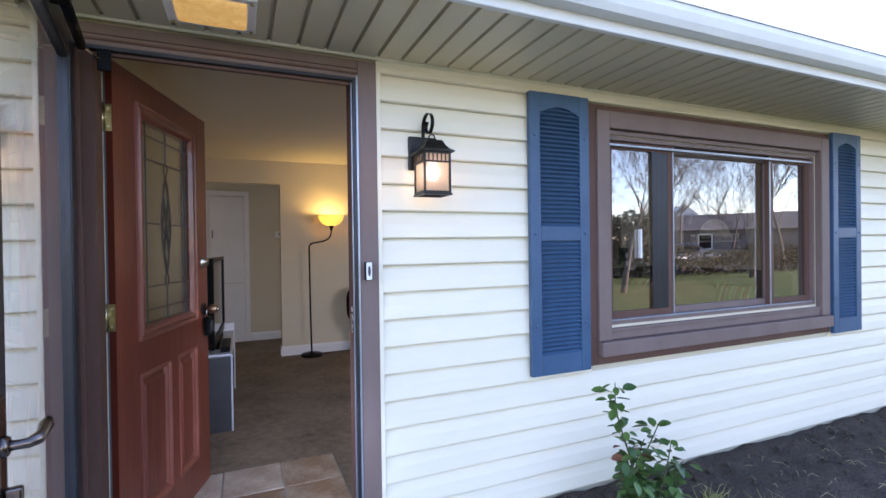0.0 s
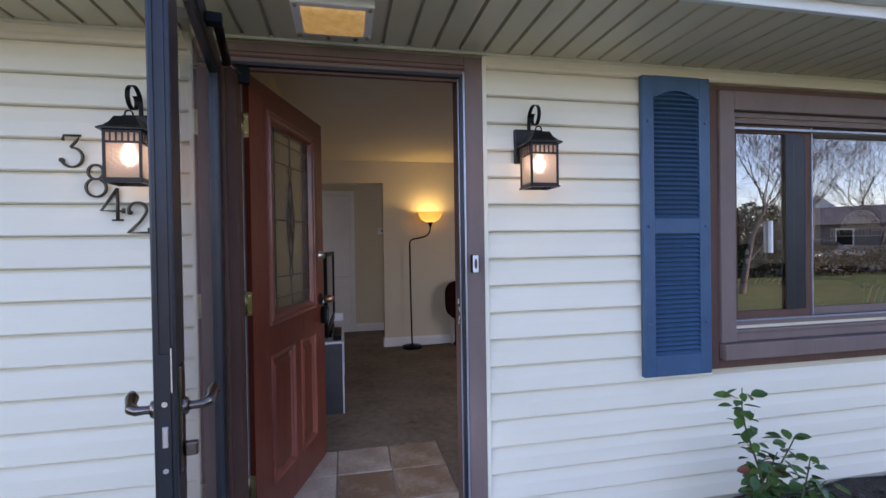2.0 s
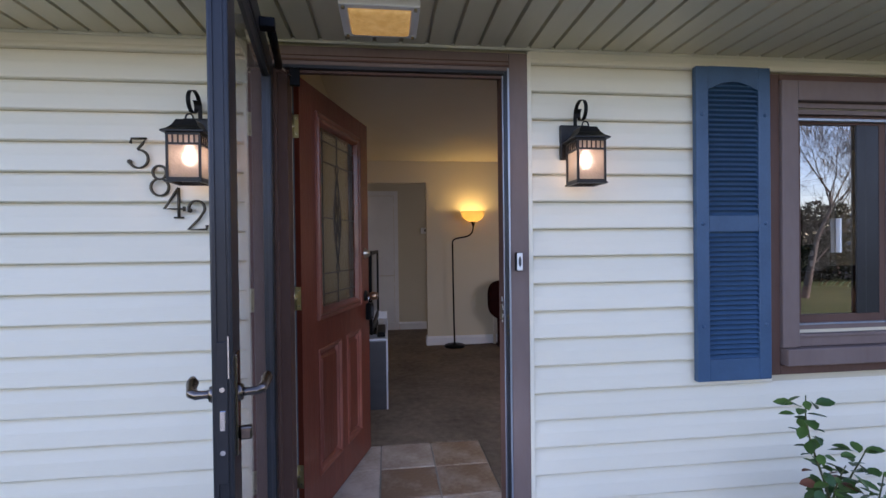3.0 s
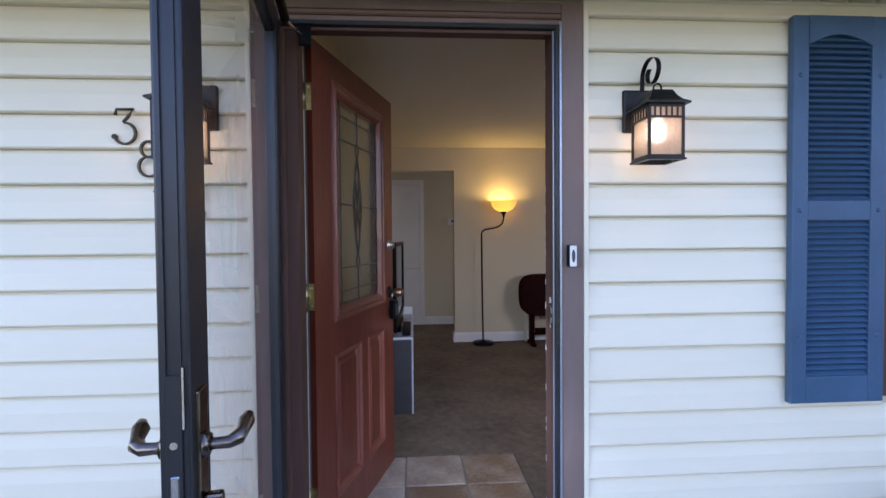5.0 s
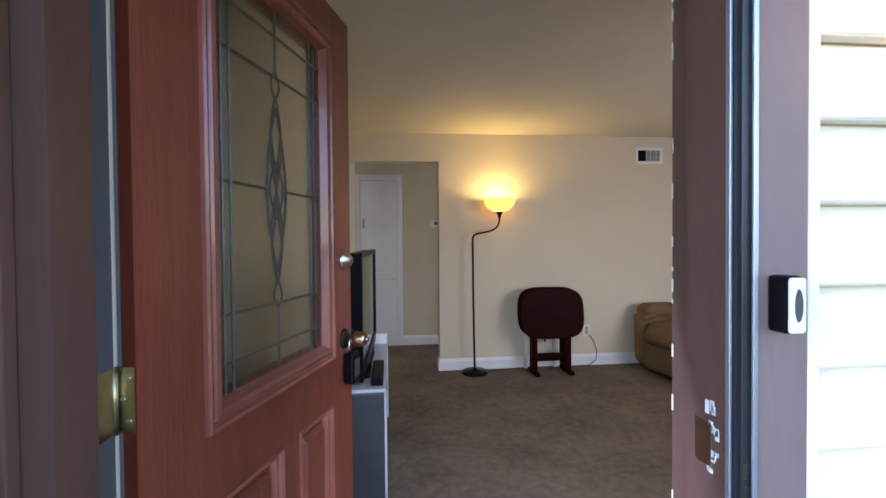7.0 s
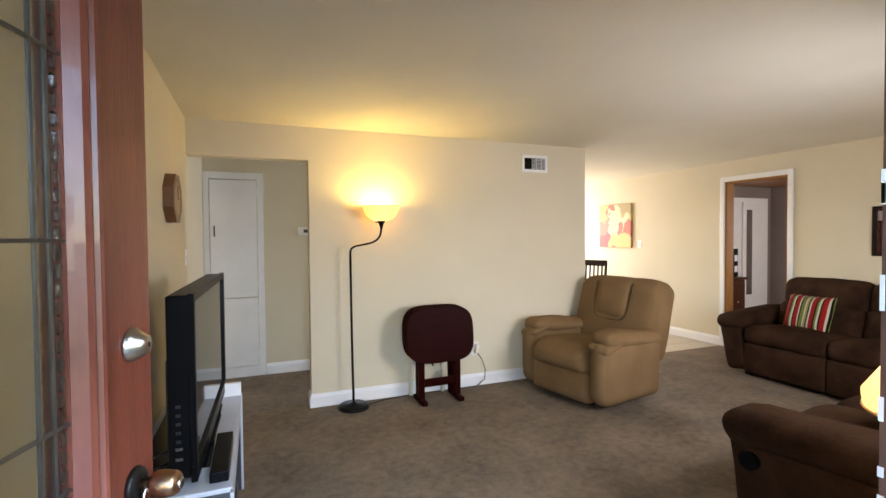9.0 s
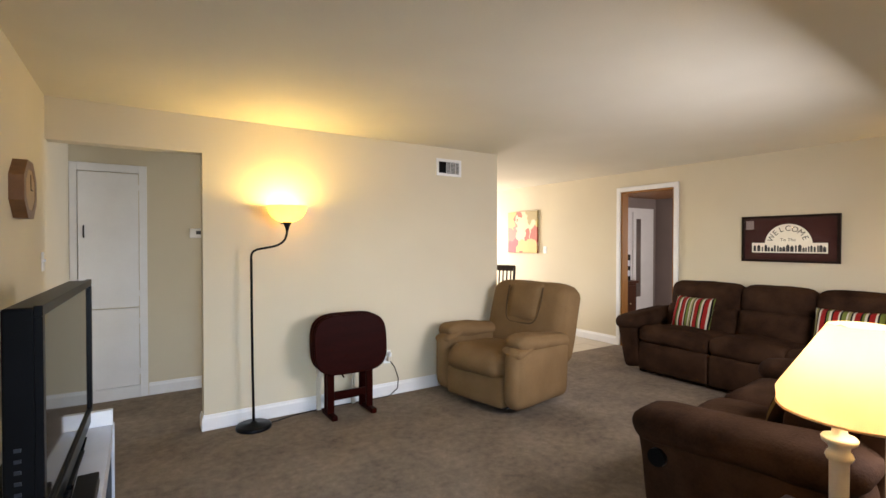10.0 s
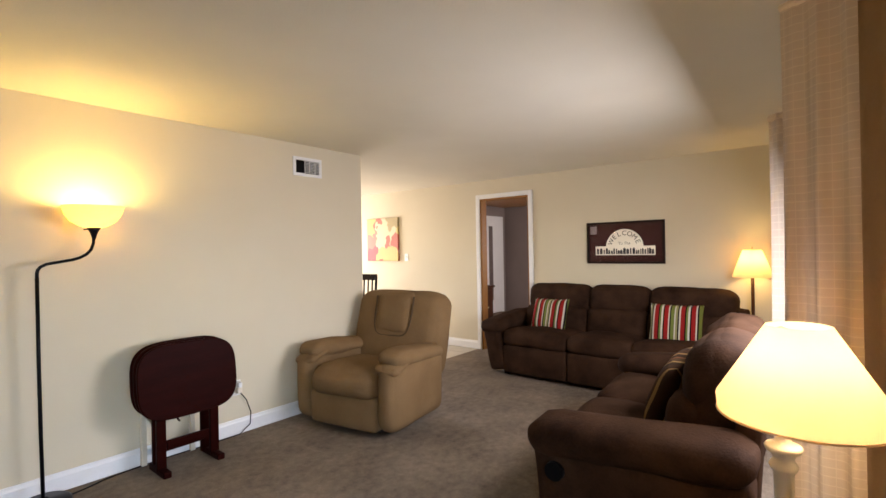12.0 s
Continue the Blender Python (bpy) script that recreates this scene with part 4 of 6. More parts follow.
def lantern(x):
    L = thing("wall_lantern", "dark bronze wall lantern with frosted glass, lit", "lantern", pose(x, 0, 1.497), "lanterns beside the front door")
    plate = part("backplate", one(-0.066, -0.036, 0.112, 0.066, -0.016, 0.258, bevel=0.006), M_IRON, L)
    # scroll arm rising from the plate and curling over the roof
    pts = [(0, -0.033, 0.225), (0, -0.034, 0.26), (0, -0.035, 0.29)]
    for k in range(1, 33):
        a, r = k * math.radians(415) / 32, 0.050 - 0.031 * max(0, (k - 12) / 20)
        pts.append((0, -0.085 + r * math.cos(a) - 0.012 * min(1, k / 14), 0.295 + r * math.sin(a)))
    bm = bmesh.new()
    ring = []
    for i, p in enumerate(pts):
        ring.append([bm.verts.new((p[0] + w, p[1], p[2])) for w in (-0.008, 0.008)])
    for a, b in zip(ring, ring[1:]):
        bm.faces.new((a[0], a[1], b[1], b[0]))
    bmesh.ops.solidify(bm, geom=bm.faces, thickness=0.005)
    part("scroll_arm", bm, M_IRON, L)
    part("hanging_ring", tube([(0.013 * math.cos(a), -0.135, 0.233 + 0.014 * math.sin(a)) for a in [k * math.pi / 8 for k in range(17)]], 0.003, 6), M_IRON, L, "", True)
    C = -0.135
    roof_bm = bmesh.new()
    levels = [(0.0715, 0.168), (0.0715, 0.173), (0.056, 0.183), (0.044, 0.197), (0.037, 0.211), (0.033, 0.219), (0.0, 0.224)]
    rings = []
    for r, z in levels:
        rings.append([roof_bm.verts.new((sx * r, C + sy * r, z)) for sx, sy in ((-1, -1), (1, -1), (1, 1), (-1, 1))])
    for a, b in zip(rings, rings[1:]):
        for k in range(4):
            roof_bm.faces.new((a[k], a[(k + 1) % 4], b[(k + 1) % 4], b[k]))
    roof_bm.faces.new(rings[0][::-1])
    bmesh.ops.remove_doubles(roof_bm, verts=roof_bm.verts, dist=0.0005)
    part("roof", roof_bm, M_IRON, L)
    R = 0.0545
    for sx in (-1, 1):
        for sy in (-1, 1):
            part("post", one(sx * R - 0.004, C + sy * R - 0.004, 0.005, sx * R + 0.004, C + sy * R + 0.004, 0.166), M_IRON, L)
    for z0, z1 in ((0.0, 0.010), (0.124, 0.131), (0.159, 0.167)):
        ring_bm = bmesh.new()
        for s in (-1, 1):
            box(ring_bm, -R - 0.004, C + s * R - 0.0045, z0, R + 0.004, C + s * R + 0.0045, z1)
            box(ring_bm, s * R - 0.0045, C - R + 0.0045, z0, s * R + 0.0045, C + R - 0.0045, z1)
        part("cage_rail", ring_bm, M_IRON, L)
    bar_ob = None
    for k in range(1, 6):
        o = -R + 2 * R * k / 6
        for m in [pose(o, C + s * R, 0.129) for s in (-1, 1)] + [pose(s * R, C + o, 0.129) for s in (-1, 1)]:
            if bar_ob is None:
                bar_ob = part("gallery_bar", one(-0.0024, -0.0024, 0, 0.0024, 0.0024, 0.032), M_IRON, L)
                bar_ob.matrix_basis = m
            else:
                again(bar_ob, m)
    for sx, sy in ((-1, 0), (1, 0), (0, -1), (0, 1)):
        x0, x1 = (sx * (R - 0.002) - 0.001, sx * (R - 0.002) + 0.001) if sx else (-R + 0.004, R - 0.004)
        y0, y1 = (C + sy * (R - 0.002) - 0.001, C + sy * (R - 0.002) + 0.001) if sy else (C - R + 0.004, C + R - 0.004)
        p = part("pane", one(x0, y0, 0.010, x1, y1, 0.162), M_SEEDY, L, "frosted seeded glass pane")
        p.visible_shadow = False
    part("bulb", lathe([(0.0, 0.056), (0.012, 0.060), (0.023, 0.076), (0.026, 0.091), (0.021, 0.108), (0.012, 0.122), (0.010, 0.136), (0.0, 0.136)], 16, None, (0, C)), M_BULB, L, "glowing bulb", True)
    part("socket", tube([(0, C, 0.132), (0, C, 0.168)], 0.014, 12), M_WHITE, L)
    foot = boxes((-R - 0.008, C - R - 0.008, -0.006, R + 0.008, C - R + 0.006, 0.0), (-R - 0.008, C + R - 0.006, -0.006, R + 0.008, C + R + 0.008, 0.0), (-R - 0.008, C - R + 0.006, -0.006, -R + 0.006, C + R - 0.006, 0.0), (R - 0.006, C - R + 0.006, -0.006, R + 0.008, C + R - 0.006, 0.0))
    part("bottom_rim", foot, M_IRON, L)


lantern(-0.305)
lantern(1.190)



def house_number(ch, word, x, z):
    """A cast numeral of swelling rounded strokes; thin where it runs level."""
    d = thing("house_number", "aged bronze house number " + word + " on the siding", "house number", pose(x, -0.032, z), "house numbers")

    def arc(cx, cz, rx, rz, a0, a1, n=18):
        return [(cx + rx * math.cos(radians(a0 + (a1 - a0) * k / n)), 0, cz + rz * math.sin(radians(a0 + (a1 - a0) * k / n))) for k in range(n + 1)]

    strokes = {"3": [[(-0.030, 0, 0.036), (-0.027, 0, 0.055), (0.026, 0, 0.055), (0.012, 0, 0.035), (-0.006, 0, 0.013)] + arc(-0.003, -0.022, 0.034, 0.034, 92, -160, 22)],
               "8": [arc(0, 0.031, 0.024, 0.026, -90, 270, 26), arc(0, -0.025, 0.032, 0.032, 90, -270, 28)],
               "4": [[(0.016, 0, 0.058), (-0.010, 0, 0.018), (-0.036, 0, -0.022), (0.0, 0, -0.023), (0.036, 0, -0.023)], [(0.016, 0, 0.058), (0.016, 0, 0.0), (0.016, 0, -0.056)], [(-0.002, 0, -0.056), (0.034, 0, -0.056)], [(0.035, 0, -0.014), (0.035, 0, -0.032)]],
               "2": [arc(0.0, 0.028, 0.029, 0.029, 200, -30, 20) + [(0.008, 0, -0.012), (-0.032, 0, -0.053), (0.010, 0, -0.053), (0.034, 0, -0.053), (0.036, 0, -0.036)]]}[ch]
    bm = bmesh.new()
    for pts in strokes:
        rs = []
        for i in range(len(pts)):
            t = Vector(pts[min(i + 1, len(pts) - 1)]) - Vector(pts[max(i - 1, 0)])
            rs.append(0.0034 + 0.0026 * abs(t.normalized().z))
        tube(pts, rs, 8, bm)
    if ch in "32":
        bx, bz = (-0.034, -0.033) if ch == "3" else (-0.025, 0.020)
        tube([(bx, -0.004, bz), (bx, 0.004, bz)], 0.0085, 12, bm)
    part("numeral", bm, M_NUMBER, d, "", True)
    part("mounting_pin", tube([(0.0, 0.0, 0.055 if ch != "4" else -0.023), (0.0, 0.012, 0.055 if ch != "4" else -0.023)], 0.003, 6), M_NUMBER, d)


for ch, word, x, z in (("3", "three", -0.527, 1.620), ("8", "eight", -0.456, 1.516), ("4", "four", -0.405, 1.431), ("2", "two", -0.324, 1.382)):
    house_number(ch, word, x, z)


def porch_light():
    p = thing("porch_light", "lit square amber glass porch light in white frame under soffit", "ceiling light", pose(0.385, -0.25, 2.075))
    bm = bmesh.new()
    for x0, y0, x1, y1 in ((-0.135, -0.12, 0.135, -0.092), (-0.135, 0.092, 0.135, 0.12), (-0.135, -0.092, -0.105, 0.092), (0.105, -0.092, 0.135, 0.092)):
        box(bm, x0, y0, -0.028, x1, y1, 0.006, 0.004)
    part("frame", bm, M_WHITE, p)
    m = surf("lit_amber_glass", (0.45, 0.28, 0.08), (0.75, 0.58, 0.28), 22, 0.2, 0.4, 60, spread=0.3)
    m.node_tree.nodes["Principled BSDF"].inputs["Emission Color"].default_value = (0.9, 0.55, 0.14, 1)
    m.node_tree.nodes["Principled BSDF"].inputs["Emission Strength"].default_value = 0.10
    part("lens", cushion(0.21, 0.185, 0.03, 0.01, (0, 0, 0.006), (0, 0, -0.022), wrinkle=0.002), m, p, "mottled amber glass lens", True)
    for sx in (-1, 1):
        for sy in (-1, 1):
            part("screw", tube([(sx * 0.12, sy * 0.106, -0.036), (sx * 0.12, sy * 0.106, -0.026)], 0.006, 8), M_BRASS, p)


porch_light()


def doorbell():
    b = thing("doorbell", "black and white video doorbell on the casing", "doorbell", pose(0.937, -0.028, 1.186))
    part("housing", one(-0.0130, -0.032, -0.038, 0.0130, 0.0, 0.038, bevel=0.005), M_BLACK, b)
    part("face", one(-0.0118, -0.0375, -0.036, 0.0118, -0.0315, 0.036, bevel=0.004), M_WHITE, b, "white face plate")
    bm = lathe([(0.0, 0.0382), (0.0058, 0.0382), (0.0062, 0.037), (0.0, 0.037)], 16)
    for v in bm.verts:
        v.co = (v.co.x, -v.co.z, v.co.y * 3.6)
    part("button", bm, M_CHARCOAL, b, "grey oval button")


doorbell()


def shutter(x0, x1):
    s = thing("shutter", "blue louvred window shutter screwed to the siding", "shutter", pose(x0, -0.0275, 0.652), "window shutters")
    w, h, st = x1 - x0, 1.362, 0.058
    part("stile", one(0, -0.028, 0, st, 0, h, bevel=0.004), M_BLUE, s)
    part("stile", one(w - st, -0.028, 0, w, 0, h, bevel=0.004), M_BLUE, s)
    for z0, z1 in ((0, 0.095), (0.648, 0.719)):
        part("rail", one(st, -0.027, z0, w - st, 0, z1, bevel=0.003), M_BLUE, s)
    # top rail with a gently arched lower edge
    bm = bmesh.new()
    n = 12
    low = [(st + (w - 2 * st) * k / n, 1.262 + 0.036 * math.sin(math.pi * k / n)) for k in range(n + 1)]
    loops = [[[bm.verts.new((px, y, pz)), bm.verts.new((px, y, h))] for px, pz in low] for y in (-0.027, -0.004)]
    for k in range(n):
        for lp in loops:
            bm.faces.new((lp[k][0], lp[k + 1][0], lp[k + 1][1], lp[k][1]))
        for e in (0, 1):
            bm.faces.new((loops[0][k][e], loops[0][k + 1][e], loops[1][k + 1][e], loops[1][k][e]))
    part("arched_rail", bm, M_BLUE, s)
    part("backing", one(st, -0.005, 0.095, w - st, 0, h - 0.02), M_BLUE, s)
    slat = None
    for a, b in ((0.095, 0.648), (0.719, 1.296)):
        n = round((b - a) / 0.0214)
        for i in range(n):
            z = a + (b - a) * i / n
            if slat is None:
                bm = bmesh.new()
                prof = [(-0.0225, 0.000), (-0.0255, 0.003), (-0.009, 0.0165), (-0.007, 0.0140)]
                ends = [[bm.verts.new((x, p, q)) for p, q in prof] for x in (st, w - st)]
                for k in range(4):
                    bm.faces.new((ends[0][k], ends[0][(k + 1) % 4], ends[1][(k + 1) % 4], ends[1][k]))
                slat = part("slat", bm, M_BLUE, s)
                slat.matrix_basis = pose(0, 0, z)
            else:
                again(slat, pose(0, 0, z))
    for z in (0.240, 0.684, 1.155):
        for x in (0.027, w - 0.027):
            part("screw", lathe([(0.0, 0.0052), (0.005, 0.0048), (0.0085, 0.002), (0.009, 0.0), (0.0, 0.0)], 10), M_BLUE, s, "", True).matrix_basis = pose(x, -0.0275, z, 90, 0, 0)


shutter(1.722, 2.072)
shutter(4.142, 4.470)


def rose_bush():
    b = thing("rose_bush", "young rose bush with glossy green leaves in bare soil", "bush", pose(2.09, -0.36, 0.02))
    r = random.Random(7)
    leaf_bm = bmesh.new()
    pts = [(0, 0, 0), (0.012, 0.013, 0.003), (0.026, 0.017, 0.004), (0.042, 0.011, 0.001), (0.052, 0, -0.004), (0.042, -0.011, 0.001), (0.026, -0.017, 0.004), (0.012, -0.013, 0.003)]
    vs = [leaf_bm.verts.new(p) for p in pts]
    mid = [leaf_bm.verts.new((0.015, 0, -0.001)), leaf_bm.verts.new((0.034, 0, -0.002))]
    for f in ((0, 1, 8), (1, 2, 8), (2, 9, 8), (2, 3, 9), (3, 4, 9), (4, 5, 9), (5, 6, 9), (6, 8, 9), (6, 7, 8), (7, 0, 8)):
        idx = [vs[i] if i < 8 else mid[i - 8] for i in f]
        leaf_bm.faces.new(idx)
    leaf_bm2 = leaf_bm.copy()
    leaf = young = None
    canes = [(-0.02, 0.0, 0.66, -0.12), (0.02, 0.01, 0.45, 0.06), (0.03, -0.03, 0.34, 0.16), (-0.01, 0.03, 0.40, 0.00), (0.0, -0.04, 0.26, -0.09), (0.05, 0.0, 0.24, 0.22), (-0.03, -0.03, 0.30, -0.04), (0.02, -0.05, 0.20, 0.12)]
    for x, y, h, lean in canes:
        path = []
        for k in range(9):
            f = k / 8
            path.append((x + lean * f ** 1.4 + 0.014 * math.sin(7 * f + x * 60), y + 0.05 * f * math.sin(3 * f + y * 50), h * f))
        part("cane", tube(path, [0.007 - 0.005 * k / 8 for k in range(9)], 7), M_STEM, b, "", True)
        n = int(22 + h * 46)
        for i in range(n):
            f = 0.22 + 0.78 * (i / n)
            q = Vector(path[min(8, int(f * 8))]).lerp(Vector(path[min(8, int(f * 8) + 1)]), f * 8 % 1)
            a = i * 2.4 + r.uniform(-0.4, 0.4)
            sc = r.uniform(0.8, 1.55) * (1.2 - 0.35 * f)
            off = Vector((math.cos(a), math.sin(a), 0)) * r.uniform(0.0, 0.045)
            m = Matrix.LocRotScale(q + off + Vector((0, 0, r.uniform(-0.01, 0.02))), Euler((r.uniform(-0.6, 0.6), r.uniform(-0.5, 0.7), a)), (sc, sc, sc))
            if leaf is None:
                leaf = part("leaf", leaf_bm, M_LEAF, b, "", True)
                leaf.matrix_basis = m
            elif 0.45 < f < 0.55 and h > 0.4:
                if young is None:
                    young = part("young_leaf", leaf_bm2, M_YOUNG, b, "red-brown young leaf", True)
                    young.matrix_basis = m
                else:
                    again(young, m)
            else:
                again(leaf, m)


rose_bush()


def soil_litter():
    r = random.Random(11)
    bm = bmesh.new()
    for i in range(420):
        x, y = r.uniform(1.7, 7.5), r.uniform(-1.1, -0.05)
        z = 0.03 - 0.20 * max(0.0, (-y - 0.5) / 0.8) ** 1.5 + 0.01
        s = r.uniform(0.006, 0.022)
        cushion(s * 2, s * 1.6, s * 1.2, s * 0.5, at=(x, y, z), rz=r.uniform(0, 90), rx=r.uniform(-20, 20), cuts=1, wrinkle=0.004, seed=i, bm=bm)
    tagged(link("soil_clods", bm, M_SOIL, None), "loose clods of dark garden soil", "soil", "", "stuff")
    bm = bmesh.new()
    for i in range(260):
        x, y = r.uniform(1.9, 7.0), r.uniform(-1.0, -0.1)
        z = 0.045 - 0.20 * max(0.0, (-y - 0.5) / 0.8) ** 1.5
        a, ln = r.uniform(0, 6.28), r.uniform(0.02, 0.09)
        tube([(x, y, z), (x + ln * 0.5 * math.cos(a), y + ln * 0.5 * math.sin(a), z + r.uniform(0, 0.02)), (x + ln * math.cos(a + 0.3), y + ln * math.sin(a + 0.3), z)], 0.0012, 4, bm)
    straw = surf("dry_straw", (0.30, 0.24, 0.12), (0.46, 0.38, 0.22), 10, 0.8, 0.1)
    tagged(link("dead_grass", bm, straw, None), "wisps of dead straw on the soil", "straw", "", "stuff")
    bm = bmesh.new()
    for cx, cy, n in ((2.45, -0.42, 46), (3.9, -0.5, 40), (2.62, -0.55, 24), (5.2, -0.35, 30)):
        for i in range(n):
            a, ln, le = r.uniform(0, 6.28), r.uniform(0.05, 0.13), r.uniform(0.02, 0.09)
            x, y = cx + r.uniform(-0.06, 0.06), cy + r.uniform(-0.05, 0.05)
            tube([(x, y, 0.02), (x + le * 0.4 * math.cos(a), y + le * 0.4 * math.sin(a), 0.02 + ln * 0.6), (x + le * math.cos(a), y + le * math.sin(a), 0.02 + ln)], [0.0022, 0.0018, 0.0004], 4, bm)
    tuft = surf("yellow_green_grass", (0.16, 0.19, 0.05), (0.34, 0.33, 0.12), 12, 0.8, 0.1)
    tagged(link("grass_tufts", bm, tuft, None), "yellow-green grass tufts in the bed", "grass", "", "stuff")


soil_litter()


# ---- across the lawn, as the window glass shows it ----
def bare_tree(x, y, h, seed):
    t = thing("bare_tree", "leafless grey tree with many fine branches", "tree", pose(x, y, -0.2), "bare trees across the lawn")
    r = random.Random(seed)
    trunk, crown = bmesh.new(), bmesh.new()

    def grow(bm, p, d, ln, rad, level):
        pts, rs, q, v = [p], [rad], Vector(p), Vector(d)
        for k in range(3):
            v = (v + Vector((r.uniform(-0.2, 0.2), r.uniform(-0.2, 0.2), r.uniform(-0.02, 0.14)))).normalized()
            q = q + v * ln / 3
            pts.append(q.copy())
            rs.append(rad * (1 - 0.22 * (k + 1)))
        tube(pts, rs, 6 if level < 2 else 4 if level < 3 else 3, bm, False)
        if level >= 5:
            return
        for c in range(5 if level < 2 else 4 if level < 3 else 3):
            f = r.choice(pts[1:]) if c else pts[-1]
            a, s = r.uniform(0, 6.28), r.uniform(0.45, 0.95)
            nd = (v + s * Vector((math.cos(a), math.sin(a), r.uniform(0.0, 0.5)))).normalized()
            grow(crown, f, nd, ln * r.uniform(0.55, 0.8), max(rs[-1] * 0.66, 0.007), level + 1)

    grow(trunk, (0, 0, 0), (0, 0, 1), h * 0.30, h * 0.012, 0)
    part("trunk", trunk, M_BARK, t, "", True)
    part("crown", crown, M_BARK, t, "bare branching crown", True)


for i, (bearing, far, h) in enumerate(((44, 15, 8), (46.5, 24, 11), (50, 38, 13), (53, 46, 14), (54.6, 33, 9), (56.5, 23, 10), (59, 29, 12), (62, 20, 10), (65, 32, 13), (40, 22, 10))):
    bare_tree(0.46 + far * math.sin(radians(bearing)), 2.05 - far * math.cos(radians(bearing)), h, 20 + i)


def neighbour_house(x, y, w, dpt, wall_h, roof_h, label, wall_mat, roof_mat, rz=0):
    h = thing("house", label, "house", pose(x, y, -0.2, 0, 0, rz))
    part("wall", one(-w / 2, -dpt / 2, 0, w / 2, dpt / 2, wall_h), wall_mat, h)
    bm = bmesh.new()
    o = 0.4
    a = [bm.verts.new(c) for c in ((-w / 2 - o, -dpt / 2 - o, wall_h - 0.1), (w / 2 + o, -dpt / 2 - o, wall_h - 0.1), (w / 2 + o, 0, wall_h + roof_h), (-w / 2 - o, 0, wall_h + roof_h), (-w / 2 - o, dpt / 2 + o, wall_h - 0.1), (w / 2 + o, dpt / 2 + o, wall_h - 0.1))]
    for f in ((0, 1, 2, 3), (3, 2, 5, 4), (0, 3, 4), (1, 5, 2), (0, 4, 5, 1)):
        bm.faces.new([a[i] for i in f])
    part("roof", bm, roof_mat, h)
    for k in range(3):
        xx = -w / 2 + w * (k + 0.6) / 3.2
        win = part("window", one(xx - 0.5, dpt / 2, 0.9, xx + 0.5, dpt / 2 + 0.05, 2.1), M_WHITE, h)
        part("pane", one(xx - 0.42, dpt / 2 + 0.05, 0.98, xx + 0.42, dpt / 2 + 0.06, 2.02), M_SCREEN, win)


neighbour_house(42.3, -33.6, 9, 6, 2.2, 2.9, "white clapboard house with steep pale gable", M_WHITESIDE, M_WHITESIDE, 130)
neighbour_house(39.0, -22.5, 12, 7, 2.5, 1.3, "low grey house with dark shingle roof", M_GREYWALL, M_ROOF, 58)
neighbour_house(0.0, -34.0, 13, 8, 2.8, 2.2, "low cream house with dark shingle roof", M_SIDING, M_ROOF)


def parked_car(x, y, rz):
    c = thing("parked_car", "dark grey saloon car parked at the kerb", "car", pose(x, y, -0.185, 0, 0, rz))
    body = bmesh.new()
    side = [(-2.2, 0.35), (-2.25, 0.75), (-1.6, 0.92), (-0.9, 1.38), (0.6, 1.42), (1.3, 0.98), (2.1, 0.85), (2.25, 0.55), (2.2, 0.3)]
    ends = [[body.verts.new((px, yy, pz)) for px, pz in side] for yy in (-0.85, 0.85)]
    for i in range(len(side)):
        j = (i + 1) % len(side)
        body.faces.new((ends[0][i], ends[0][j], ends[1][j], ends[1][i]))
    body.faces.new(ends[0])
    body.faces.new(ends[1][::-1])
    bmesh.ops.bevel(body, geom=list(body.edges), offset=0.07, segments=2, affect="EDGES")
    part("body", body, M_CARPAINT, c, "", True)
    glassm = bmesh.new()
    for s in (-0.865, 0.855):
        box(glassm, -1.0, s, 0.98, 0.85, s + 0.01, 1.30)
    part("side_window", glassm, M_SCREEN, c, "dark side glass")
    for wx in (-1.4, 1.4):
        for s in (-0.8, 0.8):
            wh = part("wheel", tube([(wx, s - 0.1, 0.32), (wx, s + 0.1, 0.32)], 0.32, 20), M_BLACK, c)
            part("rim", tube([(wx, s - 0.105, 0.32), (wx, s + 0.105, 0.32)], 0.17, 16), M_STORM, wh)


parked_car(20.5, -15.2, 10)


def hedge(x, y, w, tall=1.2, label="brown winter shrub row by the street", leaf=M_HEDGE):
    t = thing("hedge", label, "hedge", pose(x, y, -0.2))
    r = random.Random(int(x * 10))
    bm = bmesh.new()
    for i in range(int(w * 420 * (tall / 1.2) ** 2.2)):
        p = Vector((r.uniform(-w / 2, w / 2), r.uniform(-0.6, 0.6), 0))
        top = tall + 0.29 * min(tall, 1.2) * noise.noise(Vector((p.x * 1.3 + x, 0, 0)))
        p.z = top * (1 - abs(p.y / 0.6) ** 2.5) * r.uniform(0.1, 1.0) ** 0.5
        d = Vector((r.uniform(-1, 1), r.uniform(-1, 1), r.uniform(-0.3, 1))).normalized() * r.uniform(0.08, 0.2)
        s = d.cross(Vector((r.random(), r.random(), r.random()))).normalized() * 0.05
        v = [bm.verts.new(q) for q in (p - s, p + s, p + d)]
        bm.faces.new(v)
    part("foliage", bm, leaf, t)


hedge(24.0, -13.0, 12.0, 1.05)
hedge(14.2, -13.6, 6.4, 2.8, "tall dark evergreen hedge by the street", M_YEW)
hedge(38.0, -21.0, 7.0)
hedge(33.0, -16.5, 10.0)


